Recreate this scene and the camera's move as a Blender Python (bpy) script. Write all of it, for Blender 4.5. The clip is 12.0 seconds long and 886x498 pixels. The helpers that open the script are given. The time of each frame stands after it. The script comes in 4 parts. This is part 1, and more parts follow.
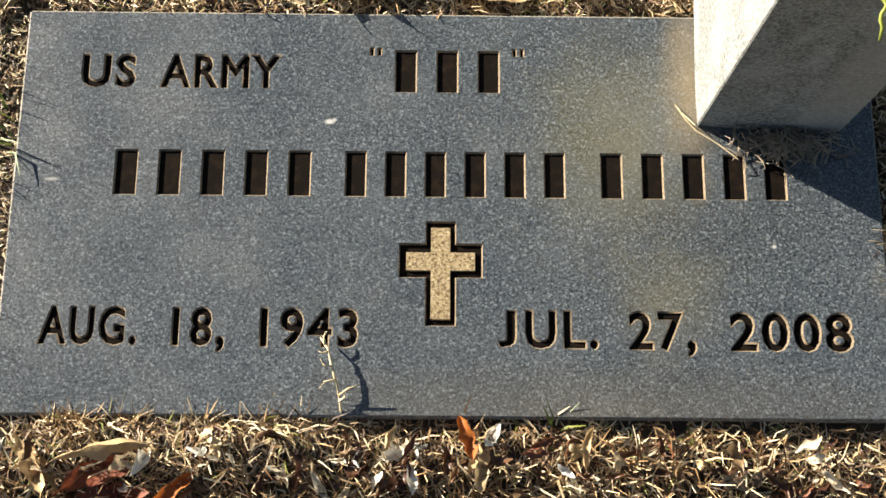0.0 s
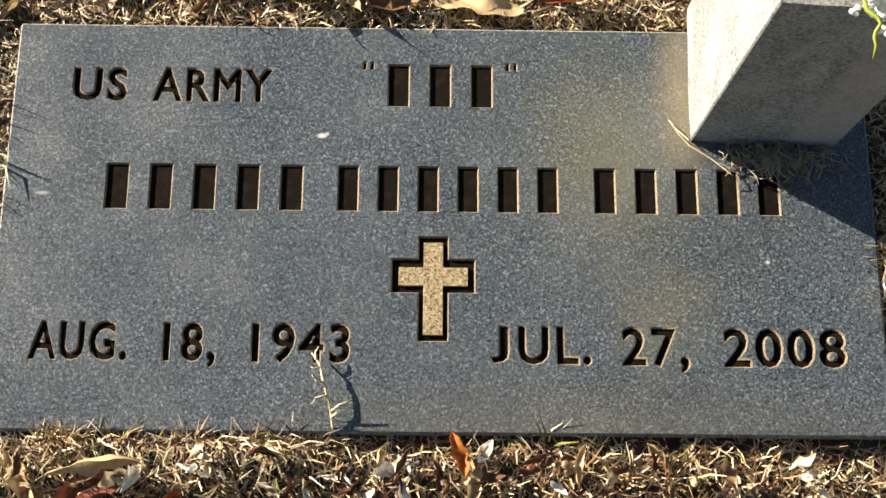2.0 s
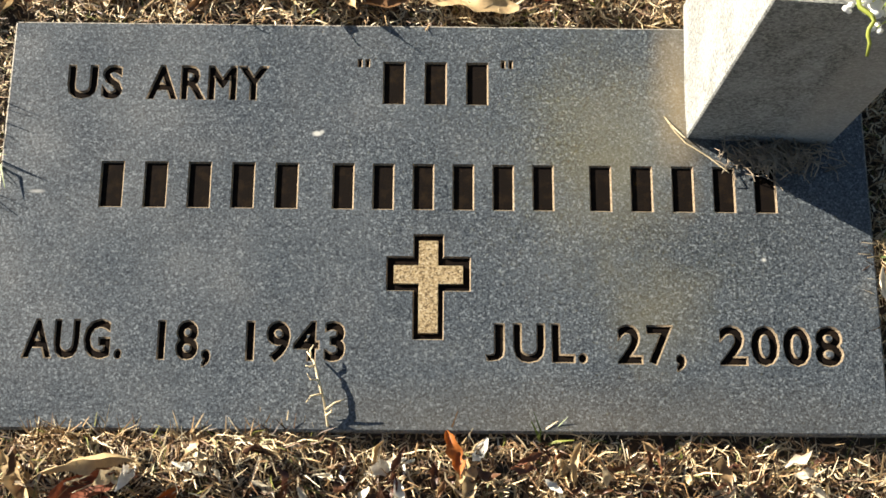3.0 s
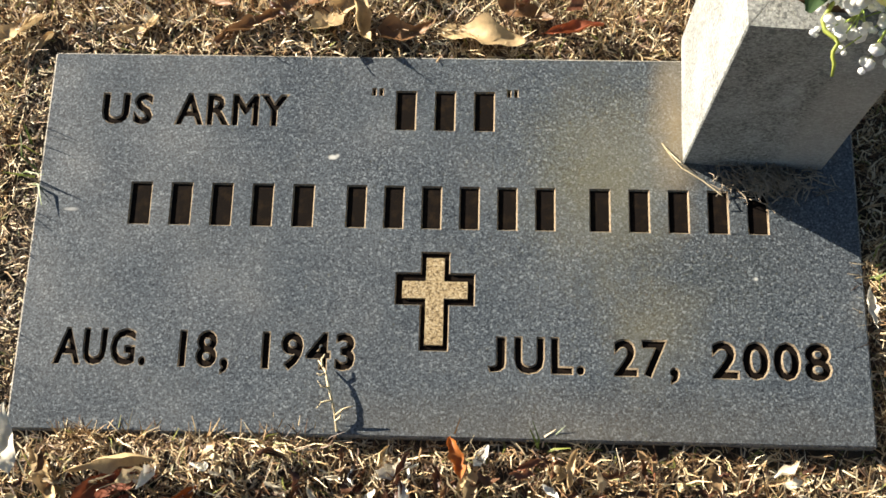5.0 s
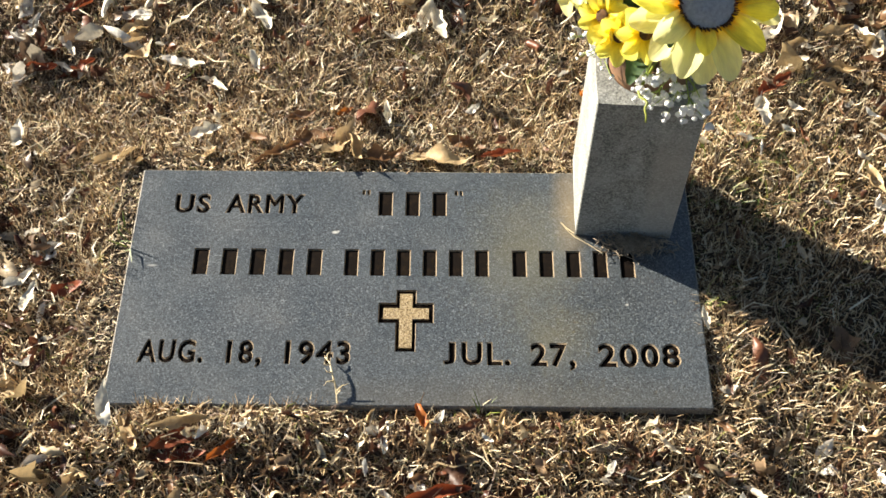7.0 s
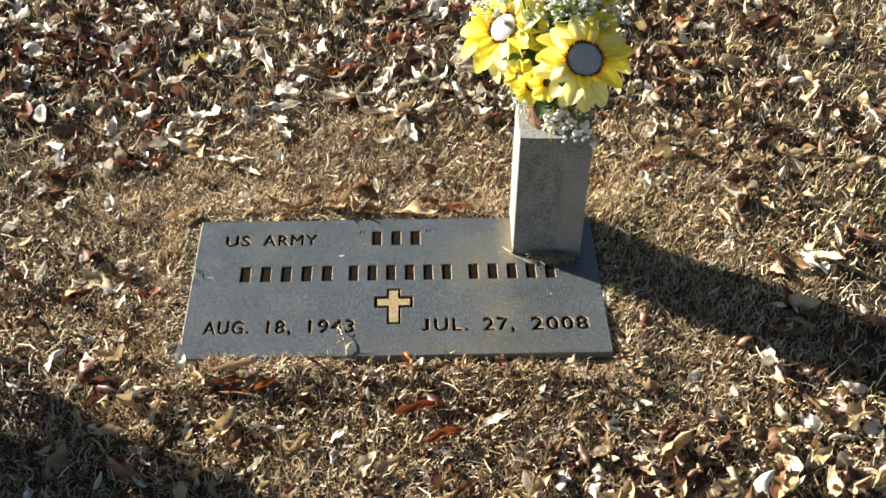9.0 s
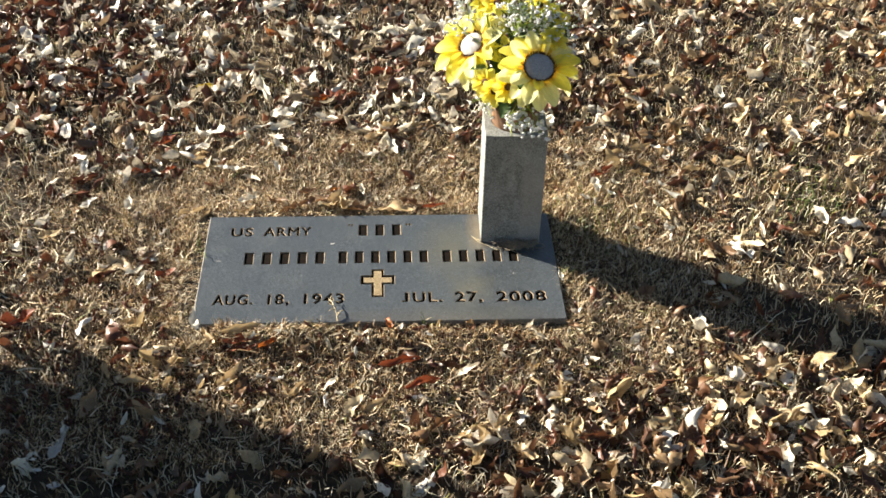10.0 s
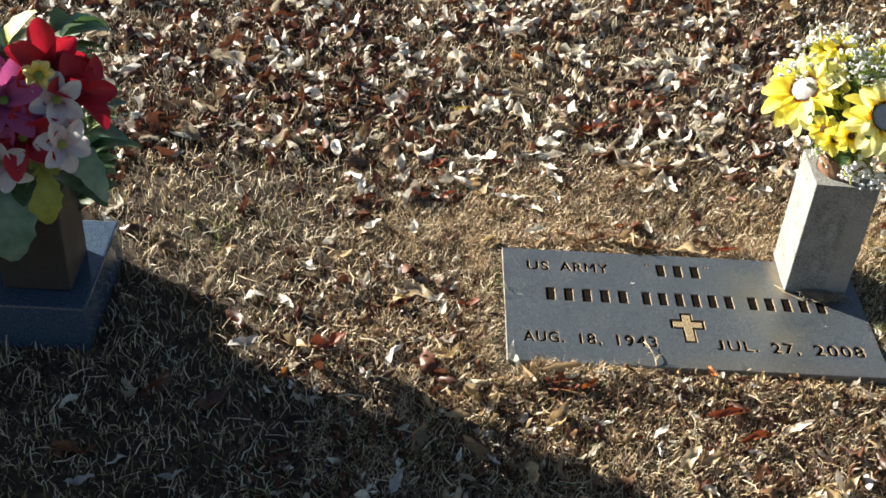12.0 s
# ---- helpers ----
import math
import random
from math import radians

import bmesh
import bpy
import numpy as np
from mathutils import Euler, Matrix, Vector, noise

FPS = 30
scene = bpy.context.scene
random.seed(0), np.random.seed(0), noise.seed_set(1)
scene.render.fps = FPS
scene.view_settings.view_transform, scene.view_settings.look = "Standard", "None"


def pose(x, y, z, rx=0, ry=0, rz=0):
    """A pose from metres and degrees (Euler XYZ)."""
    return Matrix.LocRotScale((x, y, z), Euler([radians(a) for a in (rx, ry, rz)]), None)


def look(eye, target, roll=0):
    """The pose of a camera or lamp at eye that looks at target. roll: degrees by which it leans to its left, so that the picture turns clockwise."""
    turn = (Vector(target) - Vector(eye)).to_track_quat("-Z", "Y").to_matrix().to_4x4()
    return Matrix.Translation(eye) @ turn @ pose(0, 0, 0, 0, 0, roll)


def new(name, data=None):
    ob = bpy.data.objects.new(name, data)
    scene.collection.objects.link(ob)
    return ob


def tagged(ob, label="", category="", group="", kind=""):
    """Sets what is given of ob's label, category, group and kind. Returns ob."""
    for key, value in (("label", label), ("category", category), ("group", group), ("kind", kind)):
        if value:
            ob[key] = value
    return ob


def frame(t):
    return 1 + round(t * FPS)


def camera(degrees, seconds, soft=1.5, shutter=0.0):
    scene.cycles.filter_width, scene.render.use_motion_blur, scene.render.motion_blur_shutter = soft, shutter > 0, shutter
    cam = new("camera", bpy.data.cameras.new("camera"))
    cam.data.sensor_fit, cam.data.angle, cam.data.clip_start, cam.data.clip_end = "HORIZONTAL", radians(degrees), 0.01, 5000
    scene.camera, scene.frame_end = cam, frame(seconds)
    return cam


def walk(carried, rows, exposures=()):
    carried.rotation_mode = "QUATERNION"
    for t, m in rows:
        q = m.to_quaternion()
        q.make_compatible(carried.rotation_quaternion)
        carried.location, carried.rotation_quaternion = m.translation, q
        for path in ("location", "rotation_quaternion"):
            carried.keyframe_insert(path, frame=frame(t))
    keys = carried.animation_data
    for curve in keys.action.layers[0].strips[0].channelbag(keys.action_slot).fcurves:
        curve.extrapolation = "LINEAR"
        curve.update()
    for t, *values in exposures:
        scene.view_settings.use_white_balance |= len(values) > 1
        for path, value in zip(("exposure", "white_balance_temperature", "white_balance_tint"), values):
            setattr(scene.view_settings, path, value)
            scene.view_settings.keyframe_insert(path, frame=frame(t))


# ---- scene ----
cam = camera(40.2, 12.0, soft=1.6)
PATH = [
    (0, (0.294, -0.103, 0.813), (0.31, 0.42, -1.117), 2.2),
    (0.5, (0.294, -0.101, 0.813), (0.314, 0.418, -1.119), 2.7),
    (1, (0.297, -0.094, 0.814), (0.311, 0.418, -1.12), 2.1),
    (1.5, (0.294, -0.097, 0.812), (0.318, 0.439, -1.115), 3.2),
    (2, (0.294, -0.097, 0.811), (0.322, 0.438, -1.116), 3.5),
    (2.5, (0.298, -0.095, 0.81), (0.321, 0.433, -1.119), 3.0),
    (4.5, (0.311, -0.1, 0.816), (0.319, 0.441, -1.109), 1.1),
    (4.8, (0.33, -0.113, 0.832), (0.292, 0.468, -1.08), -2.7),
    (5, (0.331, -0.133, 0.848), (0.271, 0.479, -1.055), -4.3),
    (5.3, (0.339, -0.17, 0.875), (0.277, 0.502, -1.012), -3.4),
    (5.5, (0.328, -0.204, 0.891), (0.282, 0.533, -0.968), -1.7),
    (5.8, (0.319, -0.293, 0.924), (0.283, 0.567, -0.876), -1.6),
    (6, (0.302, -0.346, 0.96), (0.299, 0.585, -0.81), -0.9),
    (6.2, (0.307, -0.394, 0.991), (0.301, 0.584, -0.755), -1.1),
    (6.5, (0.306, -0.435, 1.046), (0.339, 0.602, -0.664), 0.5),
    (6.8, (0.335, -0.499, 1.071), (0.337, 0.598, -0.597), -0.2),
    (7, (0.34, -0.544, 1.091), (0.336, 0.573, -0.569), 0.3),
    (7.2, (0.365, -0.592, 1.102), (0.33, 0.551, -0.539), -0.4),
    (8.8, (0.318, -1.096, 1.24), (0.365, 0.35, -0.141), 0.1),
    (9, (0.323, -1.166, 1.249), (0.379, 0.321, -0.088), 0.6),
    (9.2, (0.321, -1.24, 1.262), (0.381, 0.28, -0.036), 0.8),
    (9.5, (0.326, -1.351, 1.279), (0.392, 0.189, 0.005), 1.5),
    (9.8, (0.314, -1.445, 1.29), (0.39, 0.132, 0.059), 1.4),
    (10, (0.314, -1.494, 1.299), (0.408, 0.088, 0.08), 1.3),
    (10.2, (0.276, -1.55, 1.313), (0.418, 0.056, 0.119), 1.1),
    (10.5, (0.232, -1.608, 1.316), (0.409, 0.001, 0.141), 0.6),
    (10.8, (0.16, -1.638, 1.312), (0.394, -0.002, 0.174), 2.0),
    (11, (0.119, -1.624, 1.308), (0.364, -0.004, 0.162), 2.4),
    (11.2, (0.08, -1.617, 1.308), (0.277, 0.025, 0.157), 2.4),
    (11.5, (-0.001, -1.544, 1.29), (0.123, 0.08, 0.13), 2.6),
    (11.7, (-0.054, -1.499, 1.289), (0.045, 0.122, 0.114), 2.9),
    (12, (-0.162, -1.418, 1.273), (-0.11, 0.182, 0.074), 4.1),
]
walk(cam, [(t, look(eye, target, roll)) for t, eye, target, roll in PATH], [(0.0, 1.81, 6500, 10), (5.5, 1.84, 6500, 10), (9.0, 1.91, 6500, 10), (10.5, 1.87, 6450, 10), (12.0, 1.80, 6250, 10)])

# ---- world and sun ----
SUN_EL, SUN_AZ = radians(19.0), math.atan2(0.485, -0.875)   # towards the sun: left and behind the stone
SUN_DIR = Vector((math.cos(SUN_EL) * math.cos(SUN_AZ), math.cos(SUN_EL) * math.sin(SUN_AZ), math.sin(SUN_EL)))
world = bpy.data.worlds.new("sky")
scene.world = world
world.use_nodes = True
wn = world.node_tree
sky = wn.nodes.new("ShaderNodeTexSky")
sky.sky_type, sky.sun_disc = "NISHITA", False
sky.sun_elevation = SUN_EL
sky.sun_rotation = math.pi / 2 - SUN_AZ
wn.nodes["Background"].inputs["Strength"].default_value = 0.027
wn.links.new(sky.outputs["Color"], wn.nodes["Background"].inputs["Color"])
sun_data = bpy.data.lights.new("sun", "SUN")
sun_data.energy, sun_data.angle, sun_data.color = 5.0, radians(0.5), (1.0, 0.90, 0.75)
sun = new("sun", sun_data)
sun.matrix_world = look(SUN_DIR * 50, (0, 0, 0))


# ---- materials ----
class Mat:
    """A node material under construction."""

    def __init__(self, name, rough=0.6):
        self.m = bpy.data.materials.new(name)
        self.m.use_nodes = True
        self.t = self.m.node_tree
        self.b = self.t.nodes["Principled BSDF"]
        self.b.inputs["Roughness"].default_value = rough
        self.co = self.node("ShaderNodeTexCoord").outputs["Object"]

    def node(self, kind, **inputs):
        n = self.t.nodes.new(kind)
        for k, v in inputs.items():
            self.put(n.inputs[k.replace("_", " ")], v)
        return n

    def put(self, socket, v):
        if isinstance(v, bpy.types.NodeSocket):
            self.t.links.new(v, socket)
        else:
            socket.default_value = (*v, 1) if isinstance(v, tuple) and len(v) == 3 and socket.type == "RGBA" else v

    def noise(self, scale, detail=3.0, rough=0.5, co=None):
        n = self.node("ShaderNodeTexNoise", Scale=scale, Detail=detail, Roughness=rough)
        self.put(n.inputs["Vector"], co or self.co)
        return n.outputs["Fac"]

    def cells(self, scale):
        n = self.node("ShaderNodeTexVoronoi", Scale=scale)
        self.put(n.inputs["Vector"], self.co)
        return n.outputs["Color"]

    def ramp(self, fac, *stops, constant=False):
        n = self.node("ShaderNodeValToRGB")
        r = n.color_ramp
        if constant:
            r.interpolation = "CONSTANT"
        while len(r.elements) < len(stops):
            r.elements.new(0.5)
        for e, (p, c) in zip(r.elements, stops):
            e.position = p
            e.color = (*c, 1) if isinstance(c, tuple) else (c, c, c, 1)
        self.put(n.inputs["Fac"], fac)
        return n.outputs["Color"]

    def mix(self, fac, a, b, mode="MIX"):
        n = self.t.nodes.new("ShaderNodeMix")
        n.data_type, n.blend_type = "RGBA", mode
        self.put(n.inputs[0], fac)
        self.put(n.inputs[6], a)
        self.put(n.inputs[7], b)
        return n.outputs[2]

    def math(self, op, a, b=0.0):
        n = self.t.nodes.new("ShaderNodeMath")
        n.operation = op
        self.put(n.inputs[0], a)
        self.put(n.inputs[1], b)
        return n.outputs[0]

    def island(self):
        return self.node("ShaderNodeNewGeometry").outputs["Random Per Island"]

    def bump(self, height, strength=0.3, distance=0.001):
        n = self.node("ShaderNodeBump", Strength=strength, Distance=distance, Height=height)
        self.put(self.b.inputs["Normal"], n.outputs["Normal"])

    def color(self, c):
        self.put(self.b.inputs["Base Color"], c)
        return c

    def rough(self, r):
        self.put(self.b.inputs["Roughness"], r)

    def thin(self, c, amount):
        """Lets light through a thin sheet."""
        tr = self.node("ShaderNodeBsdfTranslucent", Color=c)
        mx = self.node("ShaderNodeMixShader", Fac=amount)
        out = self.t.nodes["Material Output"]
        self.t.links.new(self.b.outputs[0], mx.inputs[1])
        self.t.links.new(tr.outputs[0], mx.inputs[2])
        self.t.links.new(mx.outputs[0], out.inputs["Surface"])


def granite(name, dark, mid, light, rough, grain=650.0, stain_or_light=None, pits=0.15):
    m = Mat(name, rough)
    g1 = m.noise(grain, 4, 0.7)
    g2 = m.noise(grain * 2.3, 2, 0.6)
    base = m.ramp(g1, (0.41, dark), (0.48, mid), (0.53, mid), (0.61, light))
    grains = m.node("ShaderNodeSeparateColor", Color=m.cells(grain * 1.55)).outputs[0]
    cell = m.ramp(grains, (0.0, dark), (0.24, dark), (0.32, mid), (0.84, mid), (0.94, light))
    base = m.mix(0.62, base, cell)
    fleck = m.ramp(g2, (0.58, 0.0), (0.66, 1.0))
    base = m.mix(m.math("MULTIPLY", fleck, 0.45), base, light)
    dk = m.ramp(m.noise(grain * 0.8, 2, 0.6), (0.35, 1.0), (0.45, 0.0))
    base = m.mix(m.math("MULTIPLY", dk, 0.85), base, dark)
    cloud = m.ramp(m.noise(9, 4, 0.6), (0.3, 0.63), (0.7, 0.75))
    base = m.mix(1.0, base, cloud, "MULTIPLY")
    if stain_or_light:
        base = stain_or_light(m, base)
    m.color(base)
    m.bump(g1, pits, 0.0006)
    m.rough(m.ramp(m.noise(14, 3), (0.3, max(rough - 0.08, 0.05)), (0.7, rough + 0.1)))
    return m.m


def spot(m, x, y, r, soft, sx=1.0, sy=1.0, wobble=0.03):
    """A patch with a ragged rim round (x, y) in the plane of the stone."""
    sep = m.node("ShaderNodeSeparateXYZ", Vector=m.co)
    dx = m.math("MULTIPLY", m.math("SUBTRACT", sep.outputs[0], x), sx)
    dy = m.math("MULTIPLY", m.math("SUBTRACT", sep.outputs[1], y), sy)
    d = m.math("SQRT", m.math("ADD", m.math("MULTIPLY", dx, dx), m.math("MULTIPLY", dy, dy)))
    d = m.math("ADD", d, m.math("MULTIPLY", m.math("SUBTRACT", m.noise(35, 4, 0.6), 0.5), wobble * 2))
    n = m.node("ShaderNodeMapRange")
    for k, v in ((0, d), (1, r + soft), (2, r - soft), (3, 0.0), (4, 1.0)):
        m.put(n.inputs[k], v)
    return n.outputs[0]


def marker_stains_and_sun_stripe(m, base):
    rust = (0.185, 0.160, 0.075)
    a = m.math("MULTIPLY", spot(m, 0.425, 0.195, 0.035, 0.035, 1.0, 0.7), 0.31)
    base = m.mix(a, base, rust)
    # warm sun stripe beside the vase's left face, painted into the stone's colour
    a = m.math("MULTIPLY", spot(m, 0.478, 0.245, 0.012, 0.012, 1.0, 0.25, 0.008), 0.5)
    base = m.mix(a, base, (0.29, 0.21, 0.10))
    a = m.math("MULTIPLY", spot(m, 0.455, 0.085, 0.02, 0.03), 0.34)
    base = m.mix(a, base, rust)
    a = m.math("MULTIPLY", spot(m, 0.40, 0.005, 0.02, 0.02, 0.15, 1.0, 0.012), 0.25)
    base = m.mix(a, base, (0.16, 0.125, 0.07))
    for x, y, rad, sx, sy, k in ((0.219, 0.211, 0.0022, 0.7, 1.2, 0.8), (0.2225, 0.2125, 0.0012, 1.0, 1.0, 0.7), (0.024, 0.166, 0.0012, 0.25, 1.0, 0.5), (0.532, 0.121, 0.0010, 1.0, 1.0, 0.8)):
        base = m.mix(m.math("MULTIPLY", spot(m, x, y, rad, 0.0008, sx, sy, 0.0012), k), base, (0.62, 0.62, 0.58))
    dust = m.ramp(m.noise(28, 5, 0.65), (0.52, 0.0), (0.75, 0.08))
    return m.mix(dust, base, (0.155, 0.16, 0.15))


def scuff(m, base, x, z, r, sx, sz, amount, colour):
    """A pale rubbed patch on an upright face."""
    sep = m.node("ShaderNodeSeparateXYZ", Vector=m.co)
    dx = m.math("MULTIPLY", m.math("SUBTRACT", sep.outputs[0], x), sx)
    dz = m.math("MULTIPLY", m.math("SUBTRACT", sep.outputs[2], z), sz)
    d = m.math("SQRT", m.math("ADD", m.math("MULTIPLY", dx, dx), m.math("MULTIPLY", dz, dz)))
    d = m.math("ADD", d, m.math("MULTIPLY", m.math("SUBTRACT", m.noise(130, 4, 0.7), 0.5), r * 3.4))
    n = m.node("ShaderNodeMapRange")
    for k, v in ((0, d), (1, r), (2, 0.0), (3, 0.0), (4, amount)):
        m.put(n.inputs[k], v)
    return m.mix(n.outputs[0], base, colour)


def vase_scuffs_and_bounce(m, base):
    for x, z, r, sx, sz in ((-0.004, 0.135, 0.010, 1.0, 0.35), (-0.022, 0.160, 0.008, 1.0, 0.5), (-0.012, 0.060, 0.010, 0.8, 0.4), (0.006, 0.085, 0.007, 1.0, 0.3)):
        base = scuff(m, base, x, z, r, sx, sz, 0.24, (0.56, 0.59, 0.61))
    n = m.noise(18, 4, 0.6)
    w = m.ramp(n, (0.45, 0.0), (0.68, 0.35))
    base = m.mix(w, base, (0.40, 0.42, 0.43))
    # light bounced off the marker, painted as a paler band low on the right
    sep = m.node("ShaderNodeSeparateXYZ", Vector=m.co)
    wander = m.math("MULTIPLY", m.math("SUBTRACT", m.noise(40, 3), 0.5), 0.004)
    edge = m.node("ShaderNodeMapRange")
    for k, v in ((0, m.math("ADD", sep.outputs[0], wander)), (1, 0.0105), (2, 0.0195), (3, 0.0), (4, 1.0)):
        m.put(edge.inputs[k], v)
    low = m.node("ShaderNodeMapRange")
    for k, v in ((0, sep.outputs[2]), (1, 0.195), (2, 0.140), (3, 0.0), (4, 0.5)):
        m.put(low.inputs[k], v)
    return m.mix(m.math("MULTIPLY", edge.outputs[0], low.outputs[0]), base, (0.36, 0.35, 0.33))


M_MARKER = granite("blue_grey_granite", (0.008, 0.012, 0.018), (0.086, 0.104, 0.121), (0.33, 0.375, 0.400), 0.36, 560.0, marker_stains_and_sun_stripe, 0.03)
M_MARKER.node_tree.nodes["Principled BSDF"].inputs["Specular IOR Level"].default_value = 1.0
M_SIDE = granite("sawn_granite", (0.14, 0.13, 0.11), (0.30, 0.28, 0.24), (0.55, 0.52, 0.45), 0.8, 500.0, None, 0.5)
M_VASE = granite("pale_grey_granite", (0.120, 0.126, 0.124), (0.325, 0.340, 0.328), (0.58, 0.60, 0.57), 0.8, 430.0, vase_scuffs_and_bounce, 0.8)
M_NEIGHBOUR = granite("dark_blue_granite", (0.025, 0.045, 0.085), (0.085, 0.130, 0.200), (0.20, 0.27, 0.37), 0.12, 500.0, None, 0.08)

M_GROOVE = granite("blasted_granite", (0.14, 0.10, 0.06), (0.33, 0.25, 0.16), (0.52, 0.43, 0.31), 0.9, 900.0, None, 0.5)
M_CROSS = granite("frosted_granite", (0.12, 0.075, 0.03), (0.48, 0.36, 0.19), (0.82, 0.70, 0.47), 0.9, 560.0, None, 0.8)

m = Mat("black_letter_paint", 0.75)
m.color(m.mix(m.ramp(m.noise(120, 4, 0.6), (0.50, 0.0), (0.75, 0.5)), (0.007, 0.005, 0.004), (0.030, 0.019, 0.010)))
m.b.inputs["Specular IOR Level"].default_value = 0.08
m.rough(0.95)
m.bump(m.noise(900, 3), 0.5, 0.0005)
M_PAINT = m.m

m = Mat("soil", 0.95)
c = m.ramp(m.noise(55, 6, 0.65), (0.30, (0.016, 0.011, 0.007)), (0.50, (0.045, 0.031, 0.019)), (0.70, (0.11, 0.080, 0.048)))
c = m.mix(m.ramp(m.noise(2.2, 3), (0.4, 0.0), (0.65, 0.5)), c, (0.060, 0.045, 0.023))
m.color(c)
m.bump(m.noise(160, 6, 0.7), 0.9, 0.006)
M_SOIL = m.m

def dry_grass(name, tint):
    m = Mat(name, 0.55)
    c = m.ramp(m.island(), (0.0, (0.045, 0.024, 0.014)), (0.20, (0.10, 0.055, 0.030)), (0.34, (0.21, 0.130, 0.070)), (0.49, (0.42, 0.295, 0.165)),
               (0.64, (0.66, 0.53, 0.34)), (0.82, (0.84, 0.75, 0.56)), (0.955, (0.88, 0.83, 0.68)), (0.975, (0.15, 0.18, 0.04)), (1.0, (0.25, 0.27, 0.07)))
    patch = m.ramp(m.noise(3.5, 3), (0.35, (0.78, 0.76, 0.73)), (0.65, (1.0, 0.96, 0.89)))
    c = m.mix(1.0, c, patch, "MULTIPLY")
    c = m.mix(1.0, c, tint, "MULTIPLY")
    c = m.mix(m.ramp(m.noise(420, 2), (0.45, 0.0), (0.75, 0.25)), c, (0.12, 0.07, 0.03))
    m.color(c)
    m.thin(c, 0.14)
    return m.m


M_GRASS = dry_grass("dry_grass", (1.02, 1.06, 1.07))
M_THATCH = dry_grass("fine_golden_straw", (1.08, 1.03, 0.93))
M_GRASS_WARM = dry_grass("golden_dry_grass", (1.07, 1.08, 1.07))

m = Mat("green_grass", 0.5)
c = m.ramp(m.island(), (0.0, (0.06, 0.10, 0.02)), (0.6, (0.13, 0.19, 0.04)), (1.0, (0.32, 0.33, 0.07)))
m.color(c)
m.thin(c, 0.3)
M_GREEN_GRASS = m.m


def leaf_material(name, stops, through_light=0.22, constant=False, rough=0.55):
    m = Mat(name, rough)
    c = m.ramp(m.island() if len(stops) > 1 else 0.0, *stops, constant=constant)
    vein = m.ramp(m.noise(240, 4, 0.6), (0.35, 0.76), (0.65, 1.0))
    c = m.mix(1.0, c, vein, "MULTIPLY")
    c = m.mix(m.ramp(m.noise(55, 4, 0.6), (0.56, 0.0), (0.74, 0.4)), c, (0.14, 0.075, 0.035))
    m.color(c)
    m.bump(m.noise(300, 3), 0.4, 0.0006)
    m.thin(c, through_light)
    return m.m


M_LITTER = leaf_material("leaf_litter", (
    (0.0, (0.085, 0.034, 0.021)), (0.12, (0.140, 0.052, 0.027)), (0.24, (0.190, 0.074, 0.037)), (0.34, (0.17, 0.115, 0.075)), (0.44, (0.31, 0.215, 0.13)),
    (0.54, (0.48, 0.39, 0.26)), (0.64, (0.70, 0.62, 0.47)), (0.74, (0.88, 0.82, 0.68)), (0.87, (0.94, 0.91, 0.82)), (0.985, (0.42, 0.14, 0.02))), 0.20, True, 0.42)
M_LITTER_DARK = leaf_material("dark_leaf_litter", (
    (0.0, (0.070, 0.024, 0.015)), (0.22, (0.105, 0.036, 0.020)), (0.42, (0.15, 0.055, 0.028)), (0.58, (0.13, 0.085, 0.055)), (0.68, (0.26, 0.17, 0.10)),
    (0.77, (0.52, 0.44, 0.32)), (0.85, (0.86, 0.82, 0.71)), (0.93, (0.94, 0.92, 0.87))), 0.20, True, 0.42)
M_LITTER_TAN = leaf_material("tan_leaf_litter", (
    (0.0, (0.075, 0.032, 0.017)), (0.20, (0.13, 0.060, 0.030)), (0.34, (0.22, 0.125, 0.065)), (0.47, (0.36, 0.24, 0.125)), (0.58, (0.52, 0.39, 0.21)),
    (0.72, (0.68, 0.56, 0.36)), (0.86, (0.86, 0.78, 0.62)), (0.96, (0.92, 0.90, 0.82))), 0.22, True, 0.45)
LEAF_COLOURS = {
    "tan": leaf_material("tan_leaf", ((0.0, (0.56, 0.41, 0.22)),), 0.2),
    "pale": leaf_material("pale_leaf", ((0.0, (0.84, 0.78, 0.64)),), 0.15),
    "brown": leaf_material("brown_leaf", ((0.0, (0.22, 0.115, 0.05)),), 0.2),
    "red": leaf_material("red_brown_leaf", ((0.0, (0.24, 0.060, 0.022)),), 0.25),
    "orange": leaf_material("orange_leaf", ((0.0, (0.42, 0.13, 0.022)),), 0.25),
    "grey": leaf_material("grey_leaf", ((0.0, (0.44, 0.42, 0.39)),), 0.12),
    "yellow": leaf_material("yellow_leaf", ((0.0, (0.50, 0.40, 0.05)),), 0.25),
}


